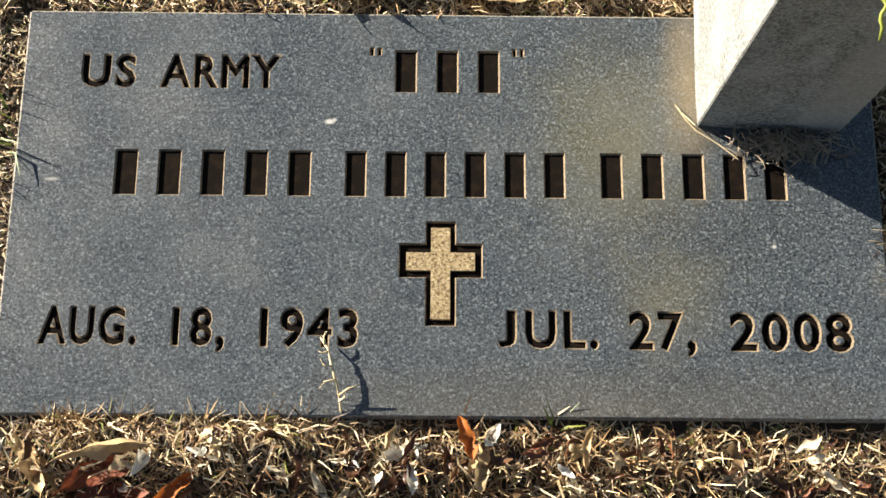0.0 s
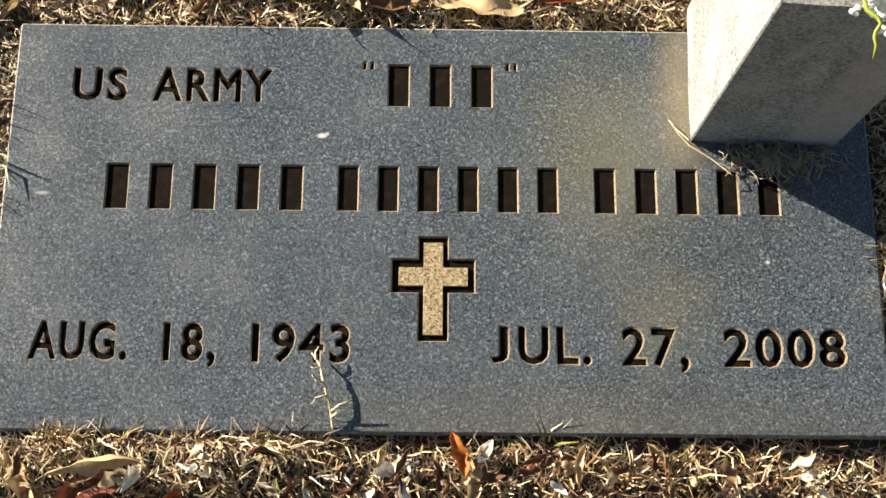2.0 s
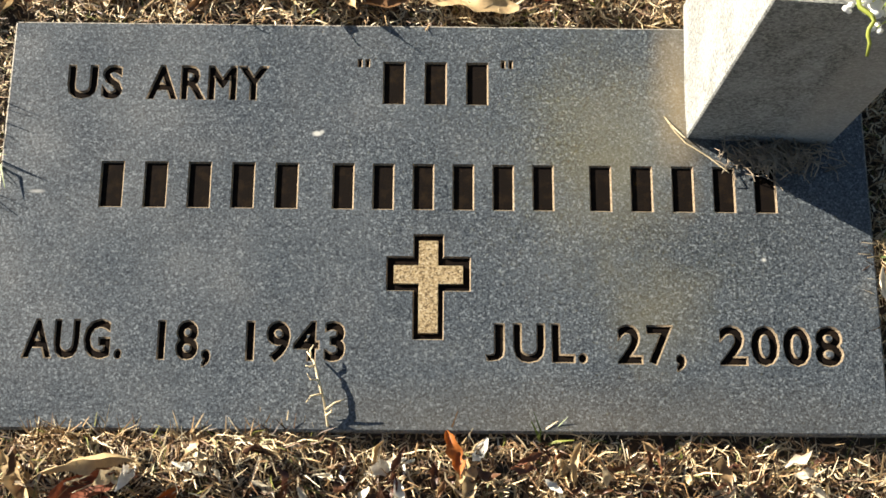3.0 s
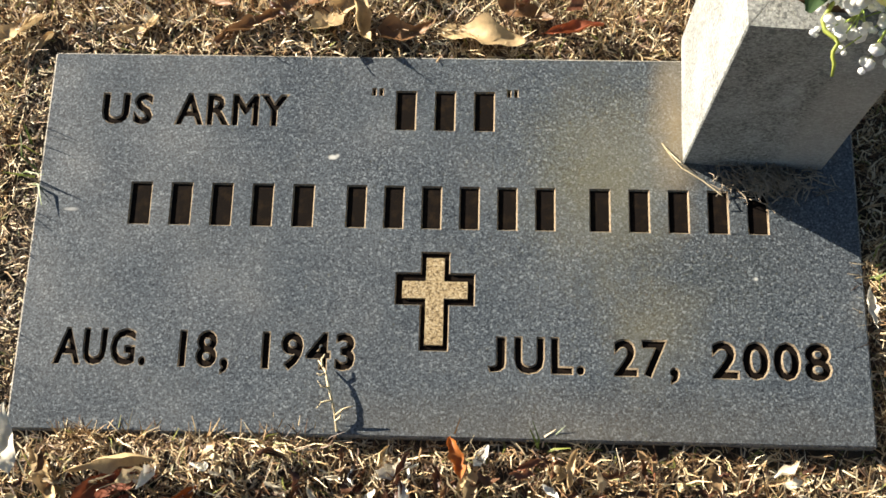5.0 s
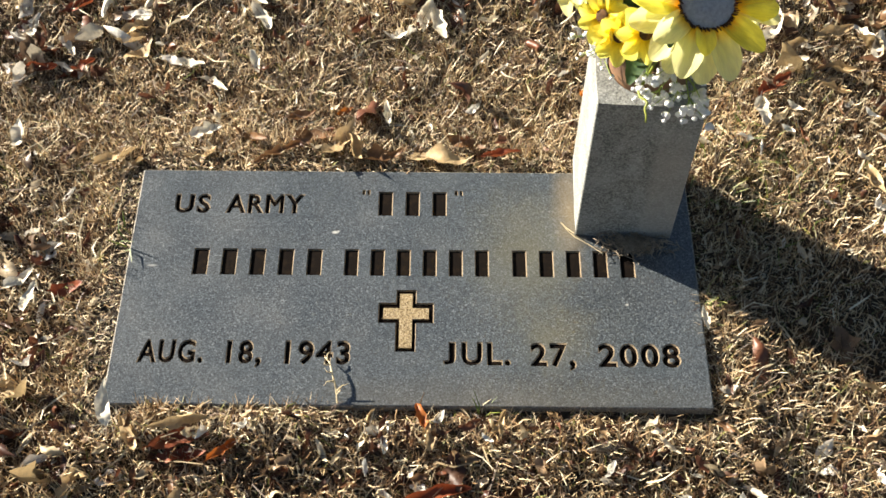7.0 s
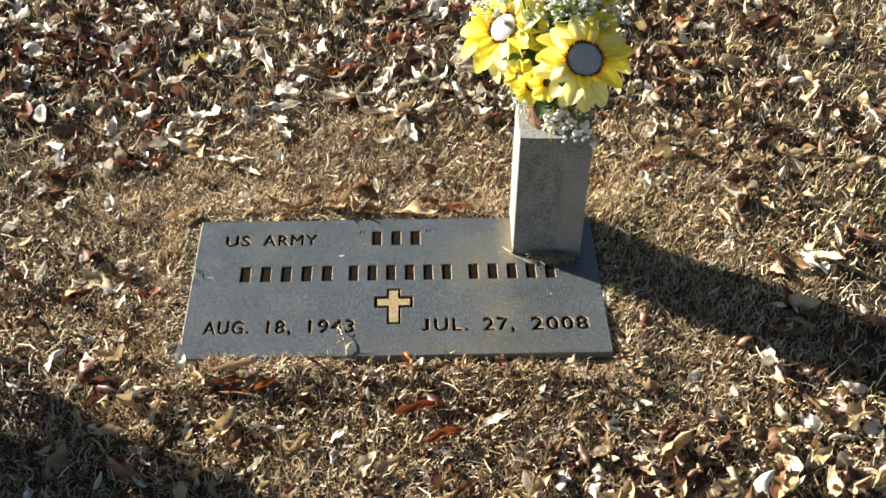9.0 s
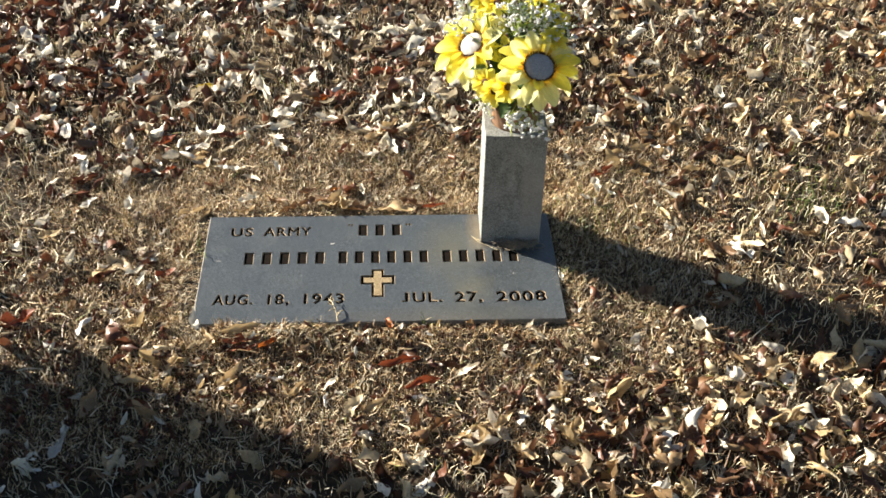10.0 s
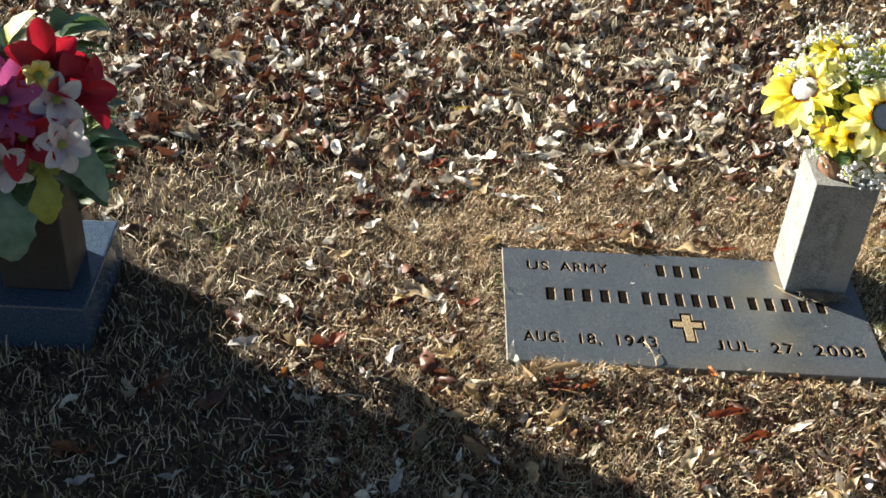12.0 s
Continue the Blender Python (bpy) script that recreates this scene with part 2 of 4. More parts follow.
def petal_material(name, tip, root, amount=0.35, rough=0.55, streak=140):
    """Cloth petals: the root colour at the petal's foot, the tip colour further out along its own x."""
    m = Mat(name, rough)
    sep = m.node("ShaderNodeSeparateXYZ", Vector=m.co)
    r = m.node("ShaderNodeMapRange")
    for k, v in ((0, sep.outputs[0]), (1, 0.003), (2, 0.019), (3, 0.0), (4, 1.0)):
        m.put(r.inputs[k], v)
    c = m.mix(r.outputs[0], root, tip)
    along = m.node("ShaderNodeMapping", Vector=m.co)
    along.inputs["Scale"].default_value = (0.12, 1.0, 0.5)
    rib = m.noise(streak * 4, 2, 0.5, along.outputs[0])
    c = m.mix(1.0, c, m.ramp(rib, (0.3, 0.88), (0.65, 1.05)), "MULTIPLY")
    m.color(c)
    m.bump(rib, 0.5, 0.0012)
    m.thin(c, amount)
    return m.m


def plain(name, a, b, rough=0.6, scale=60, thin=0.0):
    m = Mat(name, rough)
    c = m.ramp(m.noise(scale, 4, 0.6), (0.3, a), (0.7, b))
    m.color(c)
    m.bump(m.noise(scale * 6, 3), 0.25, 0.0006)
    if thin:
        m.thin(c, thin)
    return m.m


M_YELLOW = petal_material("yellow_petal", (0.96, 0.88, 0.13), (0.95, 0.55, 0.005), 0.55)
M_YELLOW_PALE = petal_material("pale_yellow_petal", (0.97, 0.95, 0.46), (0.95, 0.68, 0.02), 0.55)
M_DAISY = petal_material("daisy_petal", (0.95, 0.90, 0.20), (0.94, 0.78, 0.05), 0.55)
M_RED = petal_material("red_petal", (0.42, 0.012, 0.028), (0.30, 0.008, 0.02), 0.3)
M_MAGENTA = petal_material("magenta_petal", (0.42, 0.085, 0.25), (0.30, 0.035, 0.14), 0.3)
M_WHITE_PETAL = petal_material("white_petal", (0.62, 0.61, 0.62), (0.58, 0.44, 0.46), 0.3)
M_DISC = plain("grey_flower_disc", (0.31, 0.30, 0.30), (0.48, 0.46, 0.46), 0.9, 300)
M_DISC_RIM = plain("brown_flower_rim", (0.045, 0.020, 0.007), (0.13, 0.060, 0.018), 0.9, 300)
M_GREEN = plain("green_cloth_leaf", (0.025, 0.06, 0.02), (0.07, 0.13, 0.05), 0.5, 60, 0.25)
M_GREEN_LIGHT = plain("light_green_cloth_leaf", (0.10, 0.21, 0.15), (0.22, 0.34, 0.25), 0.5, 50, 0.3)
M_GREEN_YELLOW = plain("yellow_green_cloth_leaf", (0.22, 0.27, 0.04), (0.36, 0.40, 0.08), 0.5, 50, 0.3)
M_STEM = plain("green_stem", (0.20, 0.30, 0.05), (0.38, 0.48, 0.10), 0.5, 90)
M_BREATH = plain("white_floret", (0.78, 0.79, 0.80), (0.88, 0.88, 0.88), 0.7, 200, 0.3)
M_LINER = plain("brown_plastic", (0.13, 0.07, 0.04), (0.24, 0.14, 0.08), 0.5, 60)
M_STRAW = plain("straw", (0.56, 0.45, 0.26), (0.80, 0.70, 0.48), 0.6, 90, 0.15)
M_STRAW_DARK = plain("grey_straw", (0.14, 0.11, 0.08), (0.42, 0.35, 0.26), 0.7, 90)


# ---- building helpers ----
def smooth(me, on=True):
    me.polygons.foreach_set("use_smooth", [on] * len(me.polygons))
    return me


def as_mesh(name, bm, material):
    me = bpy.data.meshes.new(name)
    bmesh.ops.recalc_face_normals(bm, faces=bm.faces)
    bm.to_mesh(me)
    bm.free()
    if material:
        me.materials.append(material)
    return me


def part(name, bm, material, parent=None, label="", m=None):
    me = as_mesh(name, bm, material) if isinstance(bm, bmesh.types.BMesh) else bm
    ob = new(name, me)
    if parent:
        ob.parent = parent
    if m is not None:
        ob.matrix_basis = m
    return tagged(ob, label)


def sheet_mesh(name, verts, faces, material, is_smooth=True):
    me = bpy.data.meshes.new(name)
    me.from_pydata(verts, [], faces)
    me.materials.append(material)
    return smooth(me, is_smooth)


def box_bm(x0, y0, z0, x1, y1, z1, bevel=0.0, segments=2):
    bm = bmesh.new()
    bmesh.ops.create_cube(bm, size=1)
    for v in bm.verts:
        v.co = ((x0 + x1) / 2 + v.co.x * (x1 - x0), (y0 + y1) / 2 + v.co.y * (y1 - y0), (z0 + z1) / 2 + v.co.z * (z1 - z0))
    if bevel:
        bmesh.ops.bevel(bm, geom=bm.edges[:], offset=bevel, segments=segments, affect="EDGES", profile=0.6)
    return bm


def tube_into(bm, points, radii, sides=5):
    """A tapering tube through the points, added to bm."""
    rings = []
    pts = [Vector(p) for p in points]
    for i, p in enumerate(pts):
        d = (pts[min(i + 1, len(pts) - 1)] - pts[max(i - 1, 0)]).normalized()
        a = d.orthogonal().normalized()
        b = d.cross(a)
        r = radii[i] if isinstance(radii, (list, tuple)) else radii
        rings.append([bm.verts.new(p + (a * math.cos(2 * math.pi * k / sides) + b * math.sin(2 * math.pi * k / sides)) * r) for k in range(sides)])
    for r0, r1 in zip(rings, rings[1:]):
        for k in range(sides):
            bm.faces.new((r0[k], r0[(k + 1) % sides], r1[(k + 1) % sides], r1[k]))
    bm.faces.new(rings[0][::-1])
    bm.faces.new(rings[-1])


def ground_z(x, y):
    return (-0.024 + 0.0035 * np.sin(x * 7.1 + 1.3) * np.sin(y * 6.3 + 0.4) + 0.002 * np.sin(x * 19 + y * 13) + 0.0012 * np.sin(x * 41 - y * 37)
            + 0.016 * np.exp(-(np.clip(np.maximum(np.abs(x - 0.306) - 0.306, np.abs(y - 0.15) - 0.15), 0, 1) / 0.05) ** 2)
            - 0.012 * np.clip(y - 0.5, 0, 3) - 0.002 * np.clip(-y - 0.2, 0, 3))


# ---- ground ----
def ground():
    def axis(lo, hi):
        inner = list(np.arange(lo, hi, 0.025))
        out, step = [], 0.05
        while sum(out) < 320:
            out.append(step)
            step *= 1.35
        return np.array(list(lo - np.cumsum(out))[::-1] + inner + list(hi + np.cumsum(out)))
    xs, ys = axis(-1.8, 2.4), axis(-1.0, 2.2)
    X, Y = np.meshgrid(xs, ys, indexing="ij")
    Z = ground_z(X, Y)
    n, k = len(xs), len(ys)
    idx = np.arange(n * k).reshape(n, k)
    f = np.stack([idx[:-1, :-1], idx[1:, :-1], idx[1:, 1:], idx[:-1, 1:]], -1).reshape(-1, 4)
    ob = new("ground", sheet_mesh("ground", np.stack([X, Y, Z], -1).reshape(-1, 3).tolist(), f.tolist(), M_SOIL))
    tagged(ob, "brown soil and thatch of a winter lawn", "ground", kind="structure")


ground()

# ---- flat grave marker ----
SLAB_W, SLAB_D, GROOVE = 0.610, 0.296, 0.0011
FLOOR = 0.0001 - 2 * GROOVE   # depth of the engraving


def text_data(body, size, bevel=0.0):
    cu = bpy.data.curves.new("words", "FONT")
    cu.body, cu.size, cu.resolution_u, cu.fill_mode = body, size, 3, "BOTH"
    cu.offset = 0.015 * size
    cu.space_character = 1.16
    if bevel:
        cu.extrude, cu.bevel_depth, cu.bevel_resolution = 0.002, bevel, 0
    ob = new("words", cu)
    dg = bpy.context.evaluated_depsgraph_get()
    me = bpy.data.meshes.new_from_object(ob.evaluated_get(dg))
    bpy.data.objects.remove(ob)
    bpy.data.curves.remove(cu)
    return me


def span(me, axis):
    vals = [v.co[axis] for v in me.vertices]
    return min(vals), max(vals)


CAP = span(text_data("H", 1.0), 1)[1]


def word_meshes(body, x0, x1, y0, y1):
    """The sloped cutter and the flat floor of an engraved word."""
    size = (y1 - y0) / CAP
    flat = text_data(body, size)
    lo, hi = span(flat, 0)
    fx = (x1 - x0) / (hi - lo)
    cut = text_data(body, size, GROOVE)
    down, up = span(flat, 1)
    fy = (y1 - y0) / (up - down) if body == "J" else 1.0     # the J stands on the line
    place = Matrix.Translation((x0, y0, 0)) @ Matrix.Diagonal((fx, fy, 1, 1)) @ Matrix.Translation((-lo, -down if body == "J" else 0, 0))
    cut.transform(Matrix.Translation((0, 0, 0.0041)) @ Matrix.Diagonal((1, 1, 2, 1)) @ place)
    flat.transform(Matrix.Translation((0, 0, FLOOR + 0.0002)) @ place)
    return cut, flat


def prism_bm(bm, outline, z0, grow, z1):
    """A prism over a polygon (anticlockwise) whose walls lean outwards by grow at its top."""
    n = len(outline)
    pts = [Vector((x, y)) for x, y in outline]
    big = []
    for i, p in enumerate(pts):
        d0, d1 = (p - pts[i - 1]).normalized(), (pts[(i + 1) % n] - p).normalized()
        n0, n1 = Vector((d0.y, -d0.x)), Vector((d1.y, -d1.x))
        big.append(p + (n0 + n1) * grow)
    low = [bm.verts.new((p.x, p.y, z0)) for p in pts]
    top = [bm.verts.new((p.x, p.y, z1)) for p in big]
    bm.faces.new(low[::-1])
    bm.faces.new(top)
    for i in range(n):
        bm.faces.new((low[i], low[(i + 1) % n], top[(i + 1) % n], top[i]))


def rect(x0, y0, x1, y1):
    return [(x0, y0), (x1, y0), (x1, y1), (x0, y1)]


def cross_outline(cx, half, arm, y0, y1, ya, yb):
    return [(cx - half, y0), (cx + half, y0), (cx + half, ya), (cx + arm, ya), (cx + arm, yb), (cx + half, yb),
            (cx + half, y1), (cx - half, y1), (cx - half, yb), (cx - arm, yb), (cx - arm, ya), (cx - half, ya)]


def grave_marker():
    root = tagged(new("grave_marker"), "flat blue-grey granite grave marker with engraved dates, flush in the lawn", "grave marker")
    slab = as_mesh("slab", box_bm(-0.003, 0, -0.10, SLAB_W, SLAB_D, 0, 0.0015, 1), M_MARKER)
    slab.materials.append(M_SIDE)
    for p in slab.polygons:
        p.material_index = 1 if p.normal.z < 0.9 else 0
    cutter = bmesh.new()
    floors = []
    words = (("US", 0.0395, 0.0775, 0.2375, 0.2610), ("ARMY", 0.0965, 0.1815, 0.2375, 0.2615), ("AUG.", 0.0255, 0.0915, 0.0493, 0.0740),
             ("18,", 0.1165, 0.1515, 0.0490, 0.0738), ("1943", 0.1765, 0.2425, 0.0487, 0.0738), ("J", 0.3395, 0.3505, 0.0490, 0.0738), ("UL.", 0.3580, 0.4070, 0.0490, 0.0738),
             ("27,", 0.4290, 0.4740, 0.0485, 0.0733), ("2008", 0.4985, 0.5815, 0.0482, 0.0733))
    for body, x0, x1, y0, y1 in words:
        cut, flat = word_meshes(body, x0, x1, y0, y1)
        one = bmesh.new()
        one.from_mesh(cut)
        bmesh.ops.remove_doubles(one, verts=one.verts, dist=0.00001)
        bmesh.ops.recalc_face_normals(one, faces=one.faces)
        one.to_mesh(cut)
        one.free()
        cutter.from_mesh(cut)
        flat.materials.clear()
        flat.materials.append(M_PAINT)
        floors.append(("lettering", flat))

    def sunk(name, r):
        prism_bm(cutter, r, FLOOR, -FLOOR, -FLOOR)
        bm = bmesh.new()
        bm.faces.new([bm.verts.new((x, y, FLOOR + 0.0002)) for x, y in r])
        floors.append((name, as_mesh(name, bm, M_PAINT)))
    # plain bars in place of the name lines
    for x0, x1, y0, y1, count in ((0.069, 0.206, 0.156, 0.188, 5), (0.232, 0.386, 0.156, 0.188, 6), (0.413, 0.543, 0.156, 0.188, 5), (0.266, 0.340, 0.235, 0.266, 3)):
        pitch = (x1 - x0) / (count - 0.53)
        for i in range(count):
            a = x0 + i * pitch
            sunk("bar", rect(a, y0, a + pitch * 0.47, y1))
    for x in (0.2475, 0.2530, 0.3510, 0.3565):
        sunk("quote_mark", rect(x, 0.2635, x + 0.0014, 0.2680))
    outer = cross_outline(0.2992, 0.0098, 0.0283, 0.0635, 0.1365, 0.0975, 0.1205)
    prism_bm(cutter, outer, -0.0026, 0.0026 * 0.7, 0.0026)
    bm = bmesh.new()
    bm.faces.new([bm.verts.new((x, y, -0.0024)) for x, y in outer])
    floors.append(("cross_ground", as_mesh("cross_ground", bm, M_PAINT)))
    cut_ob = new("cutter", as_mesh("cutter", cutter, M_GROOVE))
    slab_ob = part("slab", slab, None, root)
    mod = slab_ob.modifiers.new("engraving", "BOOLEAN")
    mod.operation, mod.solver, mod.object, mod.material_mode = "DIFFERENCE", "EXACT", cut_ob, "TRANSFER"
    mod.use_self = True
    dg = bpy.context.evaluated_depsgraph_get()
    done = bpy.data.meshes.new_from_object(slab_ob.evaluated_get(dg))
    slab_ob.modifiers.clear()
    slab_ob.data = done
    bpy.data.objects.remove(cut_ob)
    for name, me in floors:
        part(name, me, None, root, "black-painted engraved " + name.replace("_", " "))
    bm = bmesh.new()
    prism_bm(bm, cross_outline(0.2992, 0.0068, 0.0240, 0.0672, 0.1330, 0.1018, 0.1152), -0.0024, -0.0003, -0.0003)
    part("cross", bm, M_CROSS, root, "frosted tan raised cross")


grave_marker()


# ---- stone vase ----
VX, VY, VW, VH = 0.5350, 0.2605, 0.104, 0.2265


def stone_vase():
    root = tagged(new("stone_vase"), "square pale grey granite flower vase standing on the marker's corner", "vase")
    root.matrix_basis = pose(VX, VY, 0.0005, 1.6, 0, -1.5)
    h = VW / 2
    bm = bmesh.new()
    n = 32
    ring_t, ring_b = [], []
    for i in range(n):
        a = 2 * math.pi * (i + 0.5) / n
        ring_t.append(bm.verts.new((0.041 * math.cos(a), 0.041 * math.sin(a), VH)))
        ring_b.append(bm.verts.new((0.041 * math.cos(a), 0.041 * math.sin(a), VH - 0.17)))
    bm.faces.new(ring_b)
    for i in range(n):
        j = (i + 1) % n
        bm.faces.new((ring_t[i], ring_t[j], ring_b[j], ring_b[i]))
    # square rim: points of the same angles pushed out to the square
    sq_t, sq_b = [], []
    for i in range(n):
        a = 2 * math.pi * (i + 0.5) / n
        c, s = math.cos(a), math.sin(a)
        k = h / max(abs(c), abs(s))
        # the points next to a corner are drawn into it
        if abs(abs(c) - abs(s)) < 0.16:
            c, s = math.copysign(1, c), math.copysign(1, s)
            k = h
            c -= 0.02 * c if i % 2 else 0
            s -= 0 if i % 2 else 0.02 * s
        sq_t.append(bm.verts.new((c * k, s * k, VH)))
        sq_b.append(bm.verts.new((c * k, s * k, 0)))
    for i in range(n):
        j = (i + 1) % n
        bm.faces.new((sq_t[i], sq_t[j], ring_t[j], ring_t[i]))
        bm.faces.new((sq_b[i], sq_b[j], sq_t[j], sq_t[i]))
    bm.faces.new(sq_b[::-1])
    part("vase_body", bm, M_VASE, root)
    bm = bmesh.new()
    prof = ((0.036, VH - 0.13), (0.0395, VH - 0.002), (0.0400, VH + 0.028), (0.0410, VH + 0.032), (0.0385, VH + 0.032), (0.036, VH + 0.01))
    rings = [[bm.verts.new((r * math.cos(2 * math.pi * k / 28), r * math.sin(2 * math.pi * k / 28), z)) for k in range(28)] for r, z in prof]
    for r0, r1 in zip(rings, rings[1:]):
        for k in range(28):
            bm.faces.new((r0[k], r0[(k + 1) % 28], r1[(k + 1) % 28], r1[k]))
    bm.faces.new(rings[-1][::-1])
    part("liner", smooth(as_mesh("liner", bm, M_LINER)), None, root, "brown plastic liner")


stone_vase()


# ---- cloth flowers ----
def petal_mesh(name, length, width, material, cup=0.25, droop=0.2, point=0.7, seed=0):
    """A petal along +x from its foot, cupped across and drooping towards its tip."""
    rnd = random.Random(seed)
    rows, cols = 7, 5
    verts, faces = [], []
    bend = droop * (0.8 + 0.4 * rnd.random())
    for i in range(rows):
        u = i / (rows - 1)
        w = width * 0.5 * (0.36 + 0.64 * math.sin(math.pi * min(u * 0.70 + 0.08, 1)) ** point) * (1 if u < 0.8 else 0.94 if u < 0.9 else 0.58)
        for j in range(cols):
            v = 2 * j / (cols - 1) - 1
            ripple = 0.04 * math.sin(u * 9 + v * 3 + seed)
            verts.append((u * length - 0.06 * length * v * v * (u > 0.8), v * w, length * (0.30 * u - bend * u * u) + w * (cup * v * v + ripple) - 0.16 * w * math.exp(-(v / 0.25) ** 2)))
    for i in range(rows - 1):
        for j in range(cols - 1):
            a = i * cols + j
            faces.append((a, a + cols, a + cols + 1, a + 1))
    return sheet_mesh(name, verts, faces, material)


def dome_bm(radius, height, rings=5, seg=20, bumps=0.0, seed=0):
    rnd = random.Random(seed)
    bm = bmesh.new()
    grid = []
    for i in range(1, rings + 1):
        a = math.pi / 2 * i / rings
        grid.append([bm.verts.new((radius * math.sin(a) * math.cos(2 * math.pi * k / seg), radius * math.sin(a) * math.sin(2 * math.pi * k / seg),
                                   height * math.cos(a) + rnd.uniform(-bumps, bumps))) for k in range(seg)])
    top = bm.verts.new((0, 0, height * 0.94))
    for k in range(seg):
        bm.faces.new((top, grid[0][k], grid[0][(k + 1) % seg]))
    for r0, r1 in zip(grid, grid[1:]):
        for k in range(seg):
            bm.faces.new((r0[k], r1[k], r1[(k + 1) % seg], r0[(k + 1) % seg]))
    low = [bm.verts.new((v.co.x * 0.8, v.co.y * 0.8, -0.006)) for v in grid[-1]]
    for k in range(seg):
        bm.faces.new((grid[-1][k], low[k], low[(k + 1) % seg], grid[-1][(k + 1) % seg]))
    bm.faces.new(low)
    return bm


def facing(p, normal, turn=0.0):
    q = Vector(normal).to_track_quat("Z", "Y")
    return Matrix.Translation(p) @ q.to_matrix().to_4x4() @ pose(0, 0, 0, 0, 0, turn)


def flower(root, name, p, normal, disc_r, petals, rings, disc_mat, rim_mat, label, seed, spread=(8, 30), foot=0.7):
    """A flower head under root: the disc with its petals. petals: meshes to take in turn; rings: count per ring."""
    rnd = random.Random(seed)
    head = part(name, smooth(as_mesh(name, dome_bm(disc_r * 0.86, disc_r * 0.24, 6, 24, disc_r * 0.03, seed), disc_mat)), None, root, label, facing(p, normal, rnd.uniform(0, 90)))
    if rim_mat:
        bm = bmesh.new()
        for k in range(96):
            a = 2 * math.pi * k / 96
            r = disc_r * rnd.uniform(0.86, 0.98)
            q = Vector((r * math.cos(a), r * math.sin(a), 0.0))
            tube_into(bm, (q * 0.85, q + Vector((0, 0, disc_r * 0.16 * rnd.uniform(0.8, 1.5)))), (disc_r * 0.04, disc_r * 0.02), 4)
        part("rim", bm, rim_mat, head, "brown rim of stamens")
    for r, count in enumerate(rings):
        for k in range(count):
            a = 360 * (k + 0.5 * r) / count + rnd.uniform(-7, 7)
            lift = spread[min(r, len(spread) - 1)] + rnd.uniform(-12, 12)
            mtx = pose(0, 0, -0.003 - 0.001 * r, 0, 0, a) @ pose(disc_r * foot, 0, 0, rnd.uniform(-22, 22), -lift, 0)
            s = rnd.uniform(0.88, 1.08) * (0.70 if len(rings) > 2 and r == 0 else 1.0)
            part("petal", rnd.choice(petals), None, head, "", mtx @ Matrix.Diagonal((s, s, s, 1)))
    return head


def cloth_leaf(root, p, heading, pitch, length, width, material, seed, roll=0.0):
    """A serrated cloth leaf with a raised midrib."""
    rnd = random.Random(seed)
    rows = 11
    verts, faces = [], []
    for i in range(rows):
        u = i / (rows - 1)
        w = width * 0.5 * math.sin(math.pi * (u * 0.93 + 0.04)) ** 0.8 * (1.0 if i % 2 else 0.86)
        z = length * (0.14 * math.sin(u * 2.6) - 0.22 * u * u)
        for v in (-1, -0.5, 0, 0.5, 1):
            verts.append((u * length, v * w, z + abs(v) * w * 0.28 + 0.05 * w * math.sin(u * 12 + seed + v)))
    for i in range(rows - 1):
        for j in range(4):
            a = i * 5 + j
            faces.append((a, a + 5, a + 6, a + 1))
    me = sheet_mesh("leaf", verts, faces, material)
    return part("leaf", me, None, root, "", Matrix.Translation(p) @ pose(0, 0, 0, 0, 0, heading) @ pose(0, 0, 0, roll, -pitch, 0))


def spray(root, name, start, ends, seed, florets=26, size=0.0032, spread=0.022, label=""):
    """Fine branching stems that end in clusters of small white florets: stems and florets are two meshes."""
    rnd = random.Random(seed)
    stems, heads = bmesh.new(), bmesh.new()
    for e in ends:
        e = Vector(e)
        s = Vector(start)
        mid = (s + e) / 2 + Vector((rnd.uniform(-1, 1), rnd.uniform(-1, 1), rnd.uniform(0, 1))) * 0.012
        tube_into(stems, (s, mid, e), (0.0010, 0.0008, 0.0006), 4)
        for _ in range(florets):
            q = e + Vector((rnd.gauss(0, 1), rnd.gauss(0, 1), rnd.gauss(0, 0.8))) * spread * 0.5
            tube_into(stems, (mid.lerp(e, rnd.uniform(0.6, 1)), q), (0.0005, 0.0004), 3)
            r = size * rnd.uniform(0.6, 1.3)
            for _k in range(rnd.randint(2, 4)):
                o = q + Vector((rnd.uniform(-1, 1), rnd.uniform(-1, 1), rnd.uniform(-1, 1))) * r * 0.8
                bmesh.ops.create_icosphere(heads, subdivisions=1, radius=r * rnd.uniform(0.5, 0.9),
                                           matrix=Matrix.Translation(o) @ Matrix.Diagonal((1, 1, rnd.uniform(0.6, 1), 1)))
    st = part(name, stems, M_STEM, root, label)
    tagged(part("floret_cluster", smooth(as_mesh("floret_cluster", heads, M_BREATH)), None, st, "tiny white florets"), kind="stuff")


def sprig(root, start, tip, seed):
    """A green stem set with fine needle leaves."""
    rnd = random.Random(seed)
    bm = bmesh.new()
    a, b = Vector(start), Vector(tip)
    tube_into(bm, (a, a.lerp(b, 0.5), b), (0.0012, 0.001, 0.0006), 4)
    for _ in range(120):
        p = a.lerp(b, rnd.uniform(0.35, 1.0))
        d = ((b - a).normalized() + Vector((rnd.gauss(0, 1), rnd.gauss(0, 1), rnd.gauss(0, 0.6))) * 0.8).normalized()
        tube_into(bm, (p, p + d * rnd.uniform(0.010, 0.022)), (0.0009, 0.0005), 3)
    part("sprig", bm, M_GREEN, root, "dark green needle sprig")


